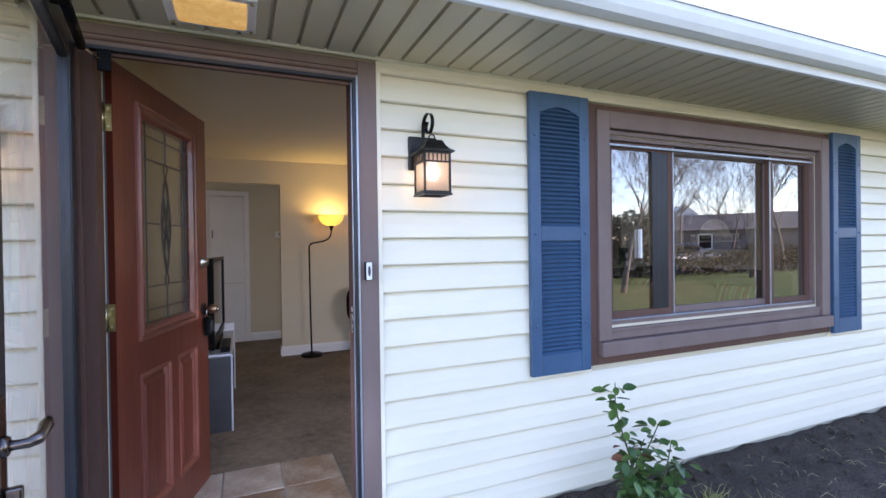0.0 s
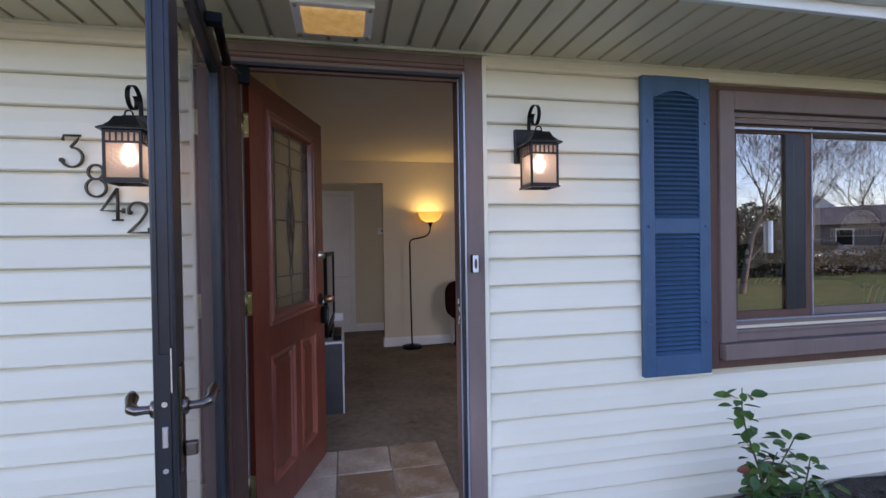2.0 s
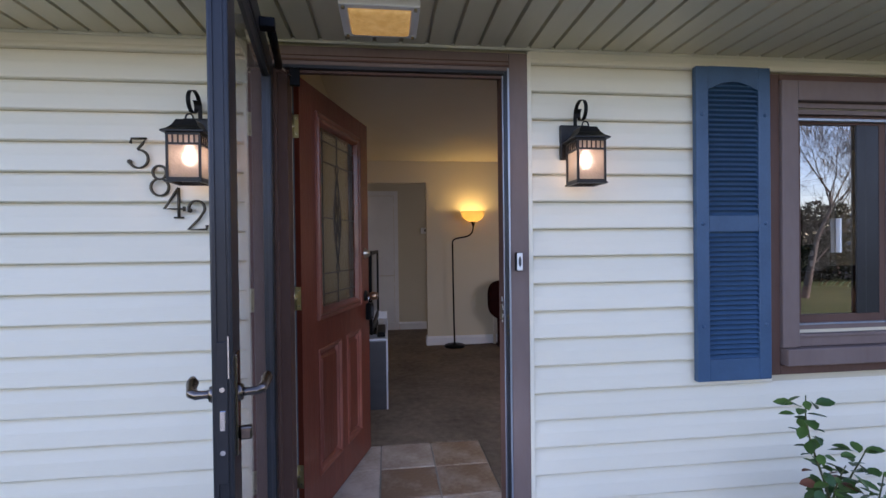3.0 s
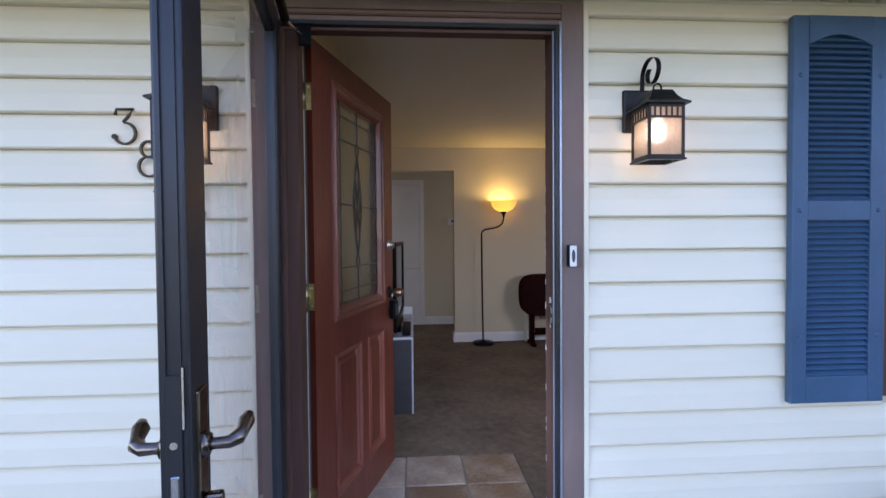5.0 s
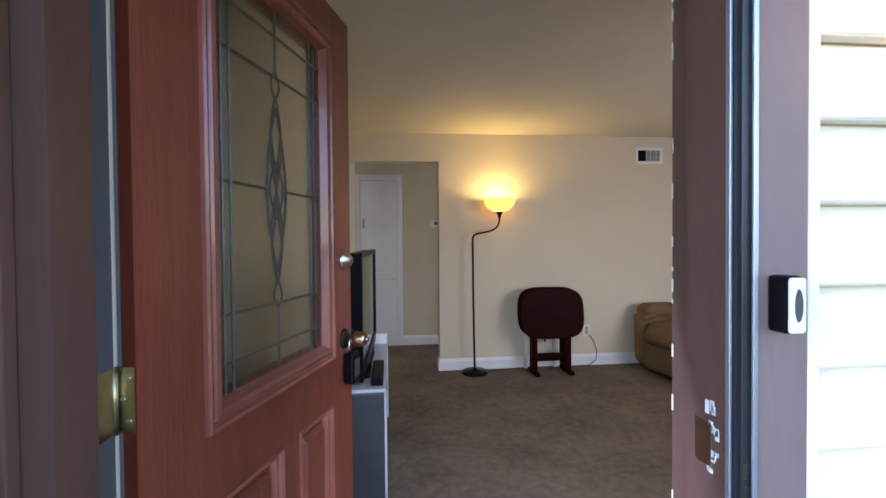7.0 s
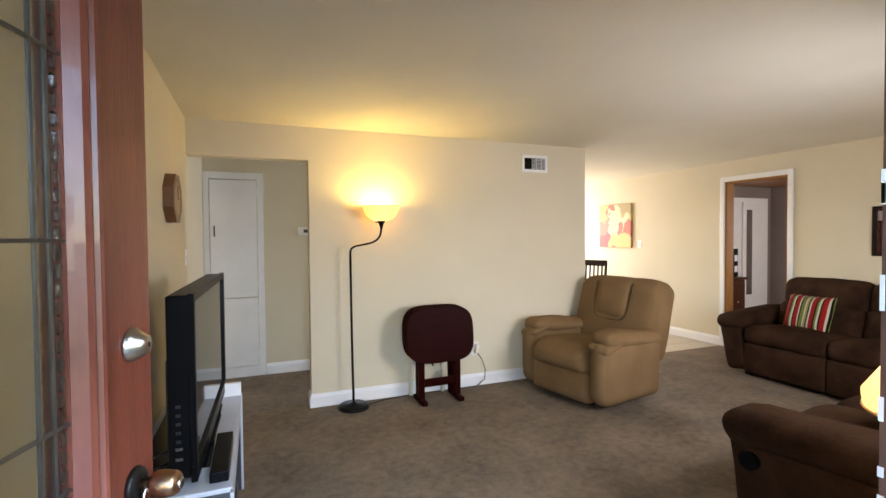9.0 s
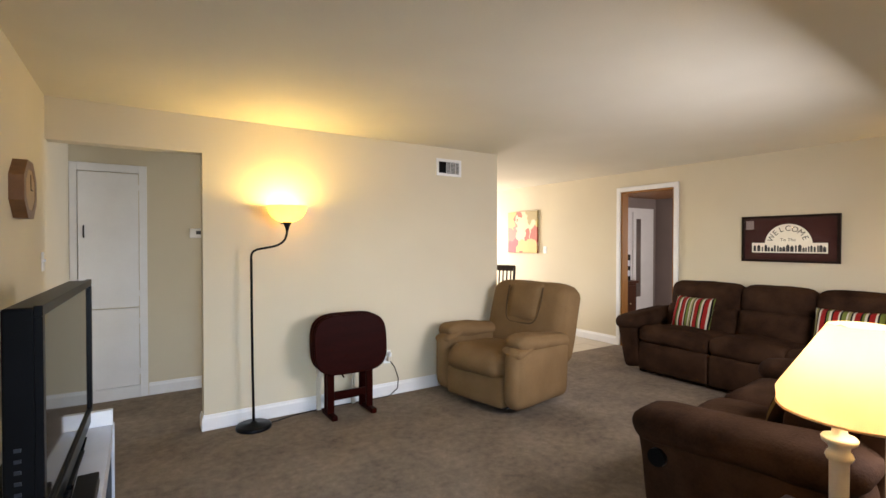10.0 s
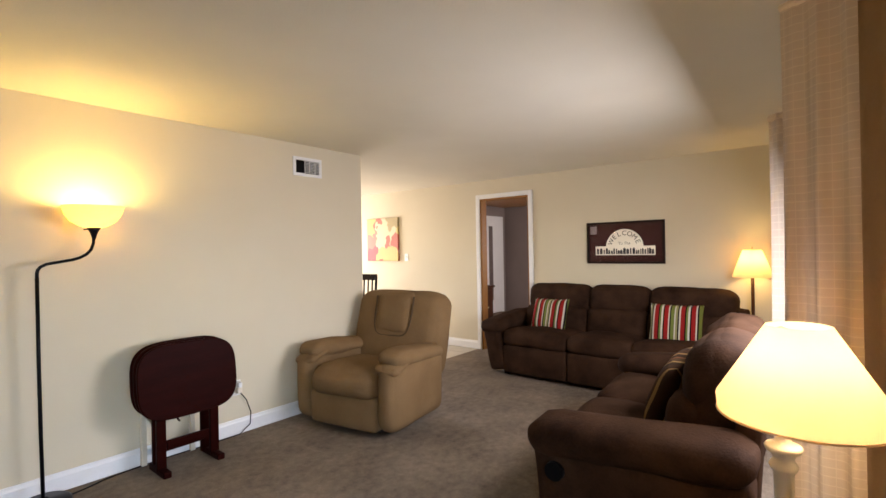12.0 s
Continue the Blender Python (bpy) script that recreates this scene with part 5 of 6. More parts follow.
# ---- living room ----
def floor_lamp():
    f = thing("floor_lamp", "black torchiere floor lamp with gooseneck and lit bowl", "floor lamp", pose(1.205, 3.80, 0))
    part("base", lathe([(0.0, 0.0), (0.125, 0.0), (0.128, 0.006), (0.125, 0.022), (0.112, 0.030), (0.03, 0.036), (0.014, 0.05), (0.0, 0.05)], 32), M_BLACK, f, "", True)
    pts = [(0, 0, 0.03), (-0.006, 0, 0.4), (-0.010, 0, 0.8), (-0.012, 0, 1.26)]
    part("pole", tube(pts, 0.0095, 12), M_BLACK, f, "", True)
    goose = [(-0.012, 0, 1.25), (-0.012, 0, 1.282), (-0.008, 0, 1.303), (0.004, 0, 1.320), (0.030, 0, 1.334), (0.060, 0, 1.340), (0.100, 0, 1.347), (0.145, 0, 1.355), (0.180, -0.001, 1.366), (0.212, -0.003, 1.385), (0.234, -0.006, 1.412), (0.245, -0.010, 1.45), (0.247, -0.015, 1.49)]
    part("gooseneck", tube(goose, 0.0085, 12), M_BLACK, f, "", True)
    b = (0.247, -0.015)
    part("cup", lathe([(0.010, 1.475), (0.013, 1.492), (0.022, 1.518), (0.036, 1.540), (0.032, 1.542), (0.0, 1.535)], 20, None, b), M_BLACK, f, "", True)
    part("switch", tube([(b[0] - 0.03, b[1], 1.532), (b[0] - 0.05, b[1], 1.530)], 0.004, 8), M_BLACK, f)
    part("bowl", lathe([(0.030, 1.541), (0.070, 1.552), (0.110, 1.578), (0.138, 1.618), (0.152, 1.668)], 32, None, b), M_BOWL, f, "glowing frosted glass bowl", True)
    part("bulb", lathe([(0.0, 1.575), (0.02, 1.58), (0.028, 1.60), (0.024, 1.625), (0.0, 1.632)], 16, None, b), M_BULB, f, "", True)


floor_lamp()


def power_cord(name, label, pts, mat):
    tagged(link(name, tube(pts, 0.004, 6), mat, None, True), label, "cord")


power_cord("lamp_cord", "black lamp cord lying along the baseboard", [(1.31, 3.80, 0.012), (1.40, 3.84, 0.005), (1.52, 3.885, 0.004), (1.68, 3.905, 0.004), (1.90, 3.91, 0.004), (2.20, 3.90, 0.004), (2.38, 3.90, 0.005), (2.46, 3.895, 0.06), (2.47, 3.90, 0.15), (2.44, 3.91, 0.25), (2.395, 3.918, 0.315)], M_BLACK)


def wall_plate(name, label, category, m, kind):
    w = thing(name, label, category, m)
    part("plate", one(-0.036, -0.006, -0.058, 0.036, 0, 0.058, bevel=0.003), M_WHITE, w)
    if kind == "outlet":
        for z in (-0.02, 0.02):
            s = part("socket", one(-0.016, -0.0085, z - 0.014, 0.016, -0.005, z + 0.014, bevel=0.002, seg=1), M_CREAMPAINT, w)
            part("slot", boxes((-0.008, -0.0092, z - 0.004, -0.006, -0.008, z + 0.006), (0.006, -0.0092, z - 0.004, 0.008, -0.008, z + 0.006)), M_BLACK, s)
    else:
        part("toggle", one(-0.005, -0.018, -0.004, 0.005, -0.005, 0.014, bevel=0.002, seg=1), M_WHITE, w)


wall_plate("outlet", "white duplex wall outlet above the baseboard", "outlet", pose(2.375, BACK - 0.001, 0.350), "outlet")
plug = thing("power_plug", "white plug with black cord in the outlet", "plug", pose(2.385, BACK - 0.010, 0.335))
part("body", one(-0.018, -0.036, -0.022, 0.018, 0.0, 0.022, bevel=0.005), M_CREAMPAINT, plug)
part("night_light", one(-0.014, -0.045, 0.022, 0.014, -0.006, 0.062, bevel=0.006), M_WHITE, plug, "small white adapter")
wall_plate("light_switch", "white toggle light switch on the beige wall", "switch", pose(0.001, 3.80, 1.27, 0, 0, 90), "switch")
wall_plate("light_switch", "white toggle light switch near the painting", "switch", pose(RIGHT - 0.001, 5.50, 1.27, 0, 0, -90), "switch")


def tray_tables():
    t = thing("tray_tables", "set of dark mahogany folding tray tables against the wall", "tray tables", pose(1.922, 3.715, 0))

    def leaf(y, tilt, dz):
        bm = bmesh.new()
        pts = []
        for k in range(48):
            a = 2 * math.pi * k / 48
            c, s = math.cos(a), math.sin(a)
            pts.append((0.300 * math.copysign(abs(c) ** 0.50, c), 0.230 * math.copysign(abs(s) ** 0.60, s)))
        prof = [(0.0, 0.0), (0.006, -0.006), (0.006, -0.016), (0.0, -0.022)]
        rings = [[bm.verts.new(((1 + g / 0.3) * px, d, (1 + g / 0.3) * pz)) for px, pz in pts] for g, d in prof]
        for a, b in zip(rings, rings[1:]):
            for k in range(48):
                bm.faces.new((a[k], a[(k + 1) % 48], b[(k + 1) % 48], b[k]))
        bm.faces.new(rings[0])
        bm.faces.new(rings[-1][::-1])
        ob = part("tabletop", bm, M_MAHOG, t)
        ob.matrix_basis = pose(0, y, 0.575 + dz, tilt, 0, 0)

    leaf(-0.055, -6, 0.0)
    leaf(0.000, -5, 0.004)
    leaf(0.055, -4, 0.006)
    for s in (-1, 1):
        x = s * 0.165
        part("leg", one(x - 0.028, -0.045, 0.02, x + 0.028, -0.012, 0.52, bevel=0.005), M_MAHOG, t)
        part("leg", one(x - 0.030 - s * 0.016, 0.06, 0.02, x + 0.030 - s * 0.016, 0.085, 0.52, bevel=0.005), M_MAHOG, t)
        part("foot", one(x - 0.024, -0.135, 0.0, x + 0.024, 0.11, 0.040, bevel=0.008), M_MAHOG, t)
    part("stretcher", one(-0.130, -0.040, 0.140, 0.130, -0.016, 0.198, bevel=0.004), M_MAHOG, t)
    part("stretcher", one(-0.130, 0.062, 0.095, 0.130, 0.084, 0.125, bevel=0.004), M_MAHOG, t)
    for x0 in (-0.205, 0.098):
        part("rear_upright", one(x0, 0.178, 0.0, x0 + 0.034, 0.206, 0.735, bevel=0.004), M_CREAMPAINT, t, "cream upright of the tray rack")
    part("rear_rail", one(-0.205, 0.180, 0.735, 0.132, 0.204, 0.755, bevel=0.004), M_CREAMPAINT, t)
    part("handle_hook", tube([(-0.08, -0.05, 0.345), (-0.08, -0.075, 0.33), (-0.072, -0.085, 0.318)], 0.006, 8), M_MAHOG, t)


tray_tables()


def air_vent():
    v = thing("air_vent", "white metal wall register high on the wall", "vent", pose(3.047, BACK, 2.118))
    bm = bmesh.new()
    panel_frame(bm, -0.145, -0.082, 0.145, 0.082, 0.026, -0.010, 0.0)
    part("frame", bm, M_WHITE, v)
    part("backing", one(-0.118, -0.002, -0.055, 0.118, -0.0005, 0.055), M_BLACK, v)
    first = None
    for i in range(3):
        bm = one(-0.030 + 0.0, -0.008, -0.054, -0.027, -0.003, 0.054) if first is None else None
        if first is None:
            first = part("divider", bm, M_WHITE, v)
        else:
            again(first, pose(i * 0.058 - 0.01, 0, 0))
    slat = None
    for i in range(8):
        z = -0.048 + i * 0.0135
        if slat is None:
            slat = part("slat", one(-0.025, -0.008, 0.0, 0.117, -0.003, 0.0045), M_WHITE, v)
            slat.matrix_basis = pose(0, 0, z)
        else:
            again(slat, pose(0, 0, z))


air_vent()


def seam(pts, mat, parent, r=0.005):
    return part("piping", tube(pts, r, 6), mat, parent, "", True)


def recliner():
    # local -y is the way it faces
    c = thing("recliner", "tan microfibre recliner armchair with overstuffed back", "armchair", pose(3.215, 3.345, 0, 0, 0, -80.2) @ Matrix.Diagonal((1.04, 1.05, 1.0, 1)))
    T = M_TANSUEDE
    part("base", cushion(0.80, 0.58, 0.16, 0.02, at=(0, 0.03, 0.14), wrinkle=0.002), T, c, "", True)
    part("plinth", boxes((-0.24, -0.22, 0.0, 0.24, 0.24, 0.07), bevel=0.01), M_BLACK, c, "black mechanism base")
    part("footrest", cushion(0.62, 0.14, 0.26, 0.035, (0, 0.012, 0.0), (0, -0.285, 0.175), seed=1), T, c, "", True)
    part("seat", cushion(0.61, 0.62, 0.235, 0.105, (0, 0.03, 0.025), (0, -0.075, 0.365), -3, seed=2, wrinkle=0.007, cuts=12), T, c, "", True)
    for s in (-1, 1):
        arm = part("arm", cushion(0.185, 0.69, 0.515, 0.085, (0.016, 0.016, 0.0), (s * 0.388, -0.008, 0.310), 0, s * 1.5, 0, seed=3 + s, cuts=12), T, c, "", True)
        part("arm_pad", cushion(0.205, 0.64, 0.115, 0.056, (0.006, 0.012, 0.018), (s * 0.386, 0.015, 0.560), -5, s * 4, 0, seed=5 + s, wrinkle=0.012, cuts=12), T, arm, "", True)
        part("arm_fold", cushion(0.190, 0.22, 0.060, 0.029, (0.006, 0.012, 0.004), (s * 0.386, -0.235, 0.540), 20, s * 4, 0, seed=15 + s, wrinkle=0.009), T, arm, "", True)
    back = part("backrest", cushion(0.87, 0.27, 0.72, 0.110, (0.012, 0.030, 0.020), (0, 0.425, 0.640), -15, seed=8, cuts=14, wrinkle=0.007), T, c, "", True)
    part("head_pillow", cushion(0.385, 0.17, 0.395, 0.075, (0.0, 0.022, 0.012), (0, 0.383, 0.800), -15, seed=12, wrinkle=0.005, cuts=12), T, back, "", True)
    up, out = Vector((0, 0.2588, 0.9659)), Vector((0, -0.9659, 0.2588))
    line = []
    for k in range(25):
        a = math.pi * k / 24
        line.append((-0.188 * math.copysign(abs(math.cos(a)) ** 0.35, math.cos(a)), 0.30 - 0.345 * math.sin(a) ** 0.55))
    seam([Vector((0, 0.425, 0.640)) + Vector((px, 0, 0)) + up * pz + out * (0.150 + 0.012 * (1 - (px / 0.43) ** 2)) for px, pz in line], M_TANSEAM, back, 0.007)


recliner()


def brown_sofa(name, label, m, seats, arm_w, back_h, pull=False):
    """A reclining sofa that faces local -y; seats are the widths of its places."""
    c = thing(name, label, "sofa", m)
    W = sum(seats)
    x = -W / 2
    for i, w in enumerate(seats):
        cx = x + w / 2
        part("front_panel", cushion(w - 0.006, 0.16, 0.30, 0.03, (0, 0.008, 0), (cx, -0.36, 0.185), seed=i), M_SOFA, c, "", True)
        part("seat", cushion(w + 0.014, 0.62, 0.19, 0.07, (0, 0.02, 0.03), (cx, -0.13, 0.395), -3, seed=3 + i, wrinkle=0.012), M_SOFA, c, "", True)
        b = part("backrest", cushion(w + 0.020, 0.24, 0.58, 0.09, (0.0, 0.03, 0.02), (cx, 0.275, 0.66), -12, seed=6 + i, cuts=12, wrinkle=0.009), M_SOFA, c, "", True)
        part("head_roll", cushion(w + 0.018, 0.22, 0.30, 0.09, (0.0, 0.03, 0.020), (cx, 0.265, 0.795), -12, seed=9 + i, wrinkle=0.012), M_SOFA, b, "", True)
        part("lumbar", cushion(w + 0.010, 0.18, 0.32, 0.075, (0.0, 0.030, 0.0), (cx, 0.165, 0.565), -12, seed=12 + i, wrinkle=0.015), M_SOFA, b, "", True)
        x += w
    part("base", cushion(W + arm_w, 0.74, 0.20, 0.02, at=(0, 0.02, 0.14), wrinkle=0.001), M_SOFA, c, "", True)
    part("back_panel", cushion(W + arm_w * 0.6, 0.10, 0.66, 0.04, at=(0, 0.375, 0.45), rx=-4, wrinkle=0.002), M_SOFA, c, "", True)
    for s in (-1, 1):
        xx = s * (W / 2 + arm_w / 2)
        arm = part("arm", cushion(arm_w - 0.06, 0.86, 0.49, 0.05, (0.006, 0.0, 0.0), (xx - s * 0.026, -0.02, 0.285), 0, s * 12, 0, seed=15 + s), M_SOFA, c, "", True)
        part("arm_roll", cushion(arm_w + 0.025, 0.88, 0.150, 0.073, (0.0, 0.015, 0.012), (xx + s * 0.012, -0.03, 0.545), 4, s * 6, 0, seed=17 + s, wrinkle=0.011), M_SOFA, arm, "", True)
        if pull and s > 0:
            rec = part("recline_pull", tube([(xx + arm_w / 2 - 0.004, -0.335, 0.385), (xx + arm_w / 2 - 0.04, -0.335, 0.385)], 0.042, 24), M_BLACK, arm, "black recliner release cup")
    for sx in (-1, 1):
        for yy in (-0.33, 0.30):
            part("foot", one(sx * (W / 2) - 0.03, yy - 0.03, 0.0, sx * (W / 2) + 0.03, yy + 0.03, 0.05, bevel=0.005), M_BLACK, c)
    return c


brown_sofa("sofa", "dark brown microfibre three-seat reclining sofa against the wall", pose(5.40, 2.115, 0, 0, 0, -90), (0.73, 0.62, 0.76), 0.27, 0.92)
brown_sofa("loveseat", "dark brown microfibre reclining loveseat with rolled arms", pose(3.40, 1.10, 0, 0, 0, 183.5), (0.63, 0.63), 0.25, 0.95, True)


def pillow(name, label, mat, m, w=0.40, h=0.36):
    bm = bmesh.new()
    N = 14
    grid = {}
    for side in (-1, 1):
        for j in range(N + 1):
            for i in range(N + 1):
                u, v = -1 + 2 * i / N, -1 + 2 * j / N
                edge = i in (0, N) or j in (0, N)
                if edge and (0, i, j) in grid:
                    grid[(side, i, j)] = grid[(0, i, j)]
                    continue
                fat = 0.075 * (max(0, 1 - u ** 4) * max(0, 1 - v ** 4)) ** 0.6
                pull = 1 - 0.06 * (1 - u * u) * abs(v) ** 3 - 0.0
                x, z = u * w / 2 * (1 - 0.05 * (1 - v * v) * abs(u) ** 4), v * h / 2 * (1 - 0.05 * (1 - u * u) * abs(v) ** 4)
                q = bm.verts.new((x, side * fat + 0.006 * noise.noise(Vector((x * 9, z * 9, side * 3))), z))
                grid[(side, i, j)] = q
                if edge:
                    grid[(0, i, j)] = q
    for side in (-1, 1):
        for j in range(N):
            for i in range(N):
                bm.faces.new((grid[(side, i, j)], grid[(side, i + 1, j)], grid[(side, i + 1, j + 1)], grid[(side, i, j + 1)]))
    ob = link(name, bm, mat, None, True)
    ob.matrix_world = m
    return tagged(ob, label, "cushion", "striped throw pillows")


pillow("throw_pillow", "red, green and cream striped throw pillow on the sofa", M_STRIPE, pose(5.36, 2.80, 0.635, -20, 0, -92), 0.42, 0.38)
pillow("throw_pillow", "red, green and cream striped throw pillow by the sofa arm", M_STRIPE, pose(5.36, 1.52, 0.635, -20, 0, -88), 0.46, 0.40)
pillow("throw_pillow", "brown striped throw pillow on the loveseat", M_STRIPE_BROWN, pose(3.18, 1.045, 0.655, -24, 8, 178), 0.42, 0.38)


def television():
    t = thing("television", "black flat-screen television on a silver stand", "television", pose(0.287, 2.29, 0.545, 0, 0, -1.7))
    part("housing", one(-0.085, -0.535, 0.035, -0.012, 0.535, 0.665, bevel=0.008), M_BLACK, t)
    bm = bmesh.new()
    for y0, y1, z0, z1 in ((-0.54, 0.54, 0.02, 0.075), (-0.54, 0.54, 0.640, 0.670), (-0.54, -0.510, 0.075, 0.640), (0.510, 0.54, 0.075, 0.640)):
        box(bm, -0.016, y0, z0, 0.004, y1, z1, 0.002, 1)
    part("bezel", bm, M_BLACK, t, "glossy black bezel")
    part("screen", one(-0.012, -0.512, 0.073, -0.006, 0.512, 0.642), M_SCREEN, t, "dark reflective screen")
    part("rear_bulge", one(-0.115, -0.40, 0.05, -0.085, 0.40, 0.42, bevel=0.012), M_BLACK, t)
    part("neck", one(-0.07, -0.12, 0.006, -0.02, 0.12, 0.05, bevel=0.005), M_BLACK, t)
    part("foot", one(-0.12, -0.16, 0.0, 0.015, 0.16, 0.010, bevel=0.004), M_BLACK, t)
    for z in (0.10, 0.135):
        part("port", one(-0.062, -0.5372, z, -0.040, -0.5350, z + 0.010), M_CHROME, t, "pale connector on the side")
    for k, (z, sag) in enumerate(((0.13, 0.02), (0.09, 0.05))):
        part("cable", tube([(-0.08, -0.50, z), (-0.13, -0.53, z - 0.01), (-0.155, -0.52, z - sag), (-0.16, -0.45, 0.02)], 0.0035, 6), M_BLACK, t, "", True)
    for i in range(5):
        part("side_button", one(-0.06, -0.5370, 0.16 + i * 0.03, -0.045, -0.535, 0.170 + i * 0.03), M_STORM, t)


television()


def tv_stand():
    s = thing("tv_stand", "silver and charcoal television stand with black glass top", "tv stand", pose(0.02, 1.69, 0))
    W, D = 1.12, 0.37
    for y0 in (0.0, W - 0.03):
        p = part("end_panel", one(0.0, y0, 0.0, D - 0.012, y0 + 0.03, 0.525, bevel=0.003), M_CHARCOAL, s)
        part("edge_band", one(D - 0.012, y0, 0.0, D, y0 + 0.03, 0.535, bevel=0.002), M_SILVER, p, "silver edge band")
    part("top", one(0.0, 0.03, 0.50, D - 0.004, W - 0.03, 0.540, bevel=0.003), M_SILVER, s, "silver grey top board")
    part("front_rail", one(D - 0.06, 0.03, 0.44, D - 0.006, W - 0.03, 0.499, bevel=0.004), M_SILVER, s)
    part("glass_top", one(0.03, 0.22, 0.5405, D - 0.09, W - 0.18, 0.5445), M_SCREEN, s, "black glass top")
    part("shelf", one(0.0, 0.03, 0.24, D - 0.03, W - 0.03, 0.265, bevel=0.002), M_CHARCOAL, s)
    part("bottom_board", one(0.0, 0.03, 0.03, D - 0.03, W - 0.03, 0.06, bevel=0.002), M_CHARCOAL, s)
    part("back_board", one(0.0, 0.03, 0.06, 0.012, W - 0.03, 0.50), M_CHARCOAL, s)
    part("rear_riser", one(0.10, W - 0.06, 0.540, D - 0.004, W - 0.03, 0.610, bevel=0.003), M_WHITE, s, "white end lip")


tv_stand()
cable = thing("cable_box", "black cable box with silver trim on the stand", "cable box", pose(0.322, 1.93, 0.5405))
part("case", one(-0.012, -0.17, 0.004, 0.050, 0.20, 0.042, bevel=0.004), M_BLACK, cable)
part("front_strip", one(0.050, -0.16, 0.010, 0.052, 0.19, 0.018), M_CHROME, cable)
for sy in (-0.09, 0.11):
    part("foot", one(0.0, sy - 0.01, 0.0, 0.02, sy + 0.01, 0.004), M_BLACK, cable)


def wall_clock():
    c = thing("wall_clock", "octagonal dark oak wall clock with tan face", "clock", pose(0.0, 3.10, 1.64))
    m = surf("dark_oak", (0.11, 0.042, 0.013), (0.19, 0.082, 0.028), 7, 0.35, 0.1, 50, stretch=(2, 6, 2))

    def ring(r0, r1, x0, x1, name, mat, parent):
        bm = bmesh.new()
        loops = []
        for r, x in ((r0, x0), (r1, x0), (r1, x1), (r0, x1)):
            loops.append([bm.verts.new((x, r * math.cos(math.pi / 8 + k * math.pi / 4) * 1.12, r * math.sin(math.pi / 8 + k * math.pi / 4))) for k in range(8)])
        for a, b in zip(loops, loops[1:] + loops[:1]):
            for k in range(8):
                bm.faces.new((a[k], a[(k + 1) % 8], b[(k + 1) % 8], b[k]))
        return part(name, bm, mat, parent)

    ring(0.105, 0.150, 0.0, 0.055, "frame", m, c)
    f = ring(0.001, 0.1045, 0.020, 0.0535, "face", M_CLOCKFACE, c)
    part("pointer", boxes((0.0545, -0.002, 0.0, 0.057, 0.002, 0.075), (0.0545, 0.0, -0.002, 0.057, 0.05, 0.002)), M_INK, f)


wall_clock()


def linen_cabinet():
    c = thing("linen_cabinet", "white built-in hallway linen cabinet with two doors", "cabinet", pose(-0.0, 5.12, 0))
    bm = boxes((0.002, -0.02, 0.0, 0.055, 0, 2.07), (0.495, -0.02, 0.0, 0.555, 0, 2.07), (0.055, -0.02, 2.0, 0.495, 0, 2.07), (0.055, -0.02, 0.0, 0.495, 0, 0.11), bevel=0.003)
    part("face_frame", bm, M_WHITE, c)
    for z0, z1 in ((0.116, 0.806), (0.815, 1.992)):
        d = part("door", one(0.060, -0.034, z0, 0.490, -0.012, z1, bevel=0.003), M_WHITE, c)
        for z in (z0 + 0.12, z1 - 0.12):
            part("hinge", one(0.488, -0.038, z - 0.025, 0.500, -0.018, z + 0.025, bevel=0.002, seg=1), M_WHITE, d)
        if z0 > 0.5:
            part("handle", tube([(0.10, -0.036, 1.43), (0.10, -0.055, 1.44), (0.10, -0.058, 1.48), (0.10, -0.055, 1.52), (0.10, -0.036, 1.53)], 0.006, 8), M_IRON, d, "black iron pull", True)
        else:
            part("handle", tube([(0.10, -0.036, 0.62), (0.10, -0.055, 0.63), (0.10, -0.058, 0.66), (0.10, -0.055, 0.70), (0.10, -0.036, 0.71)], 0.006, 8), M_IRON, d, "black iron pull", True)


linen_cabinet()
th = thing("thermostat", "white wall thermostat with small grey screen", "thermostat", pose(0.955, 5.12, 1.475))
part("case", one(-0.062, -0.026, -0.045, 0.062, 0, 0.045, bevel=0.006), M_WHITE, th)
part("screen", one(-0.008, -0.0275, -0.012, 0.045, -0.0255, 0.022), M_CHARCOAL, th)


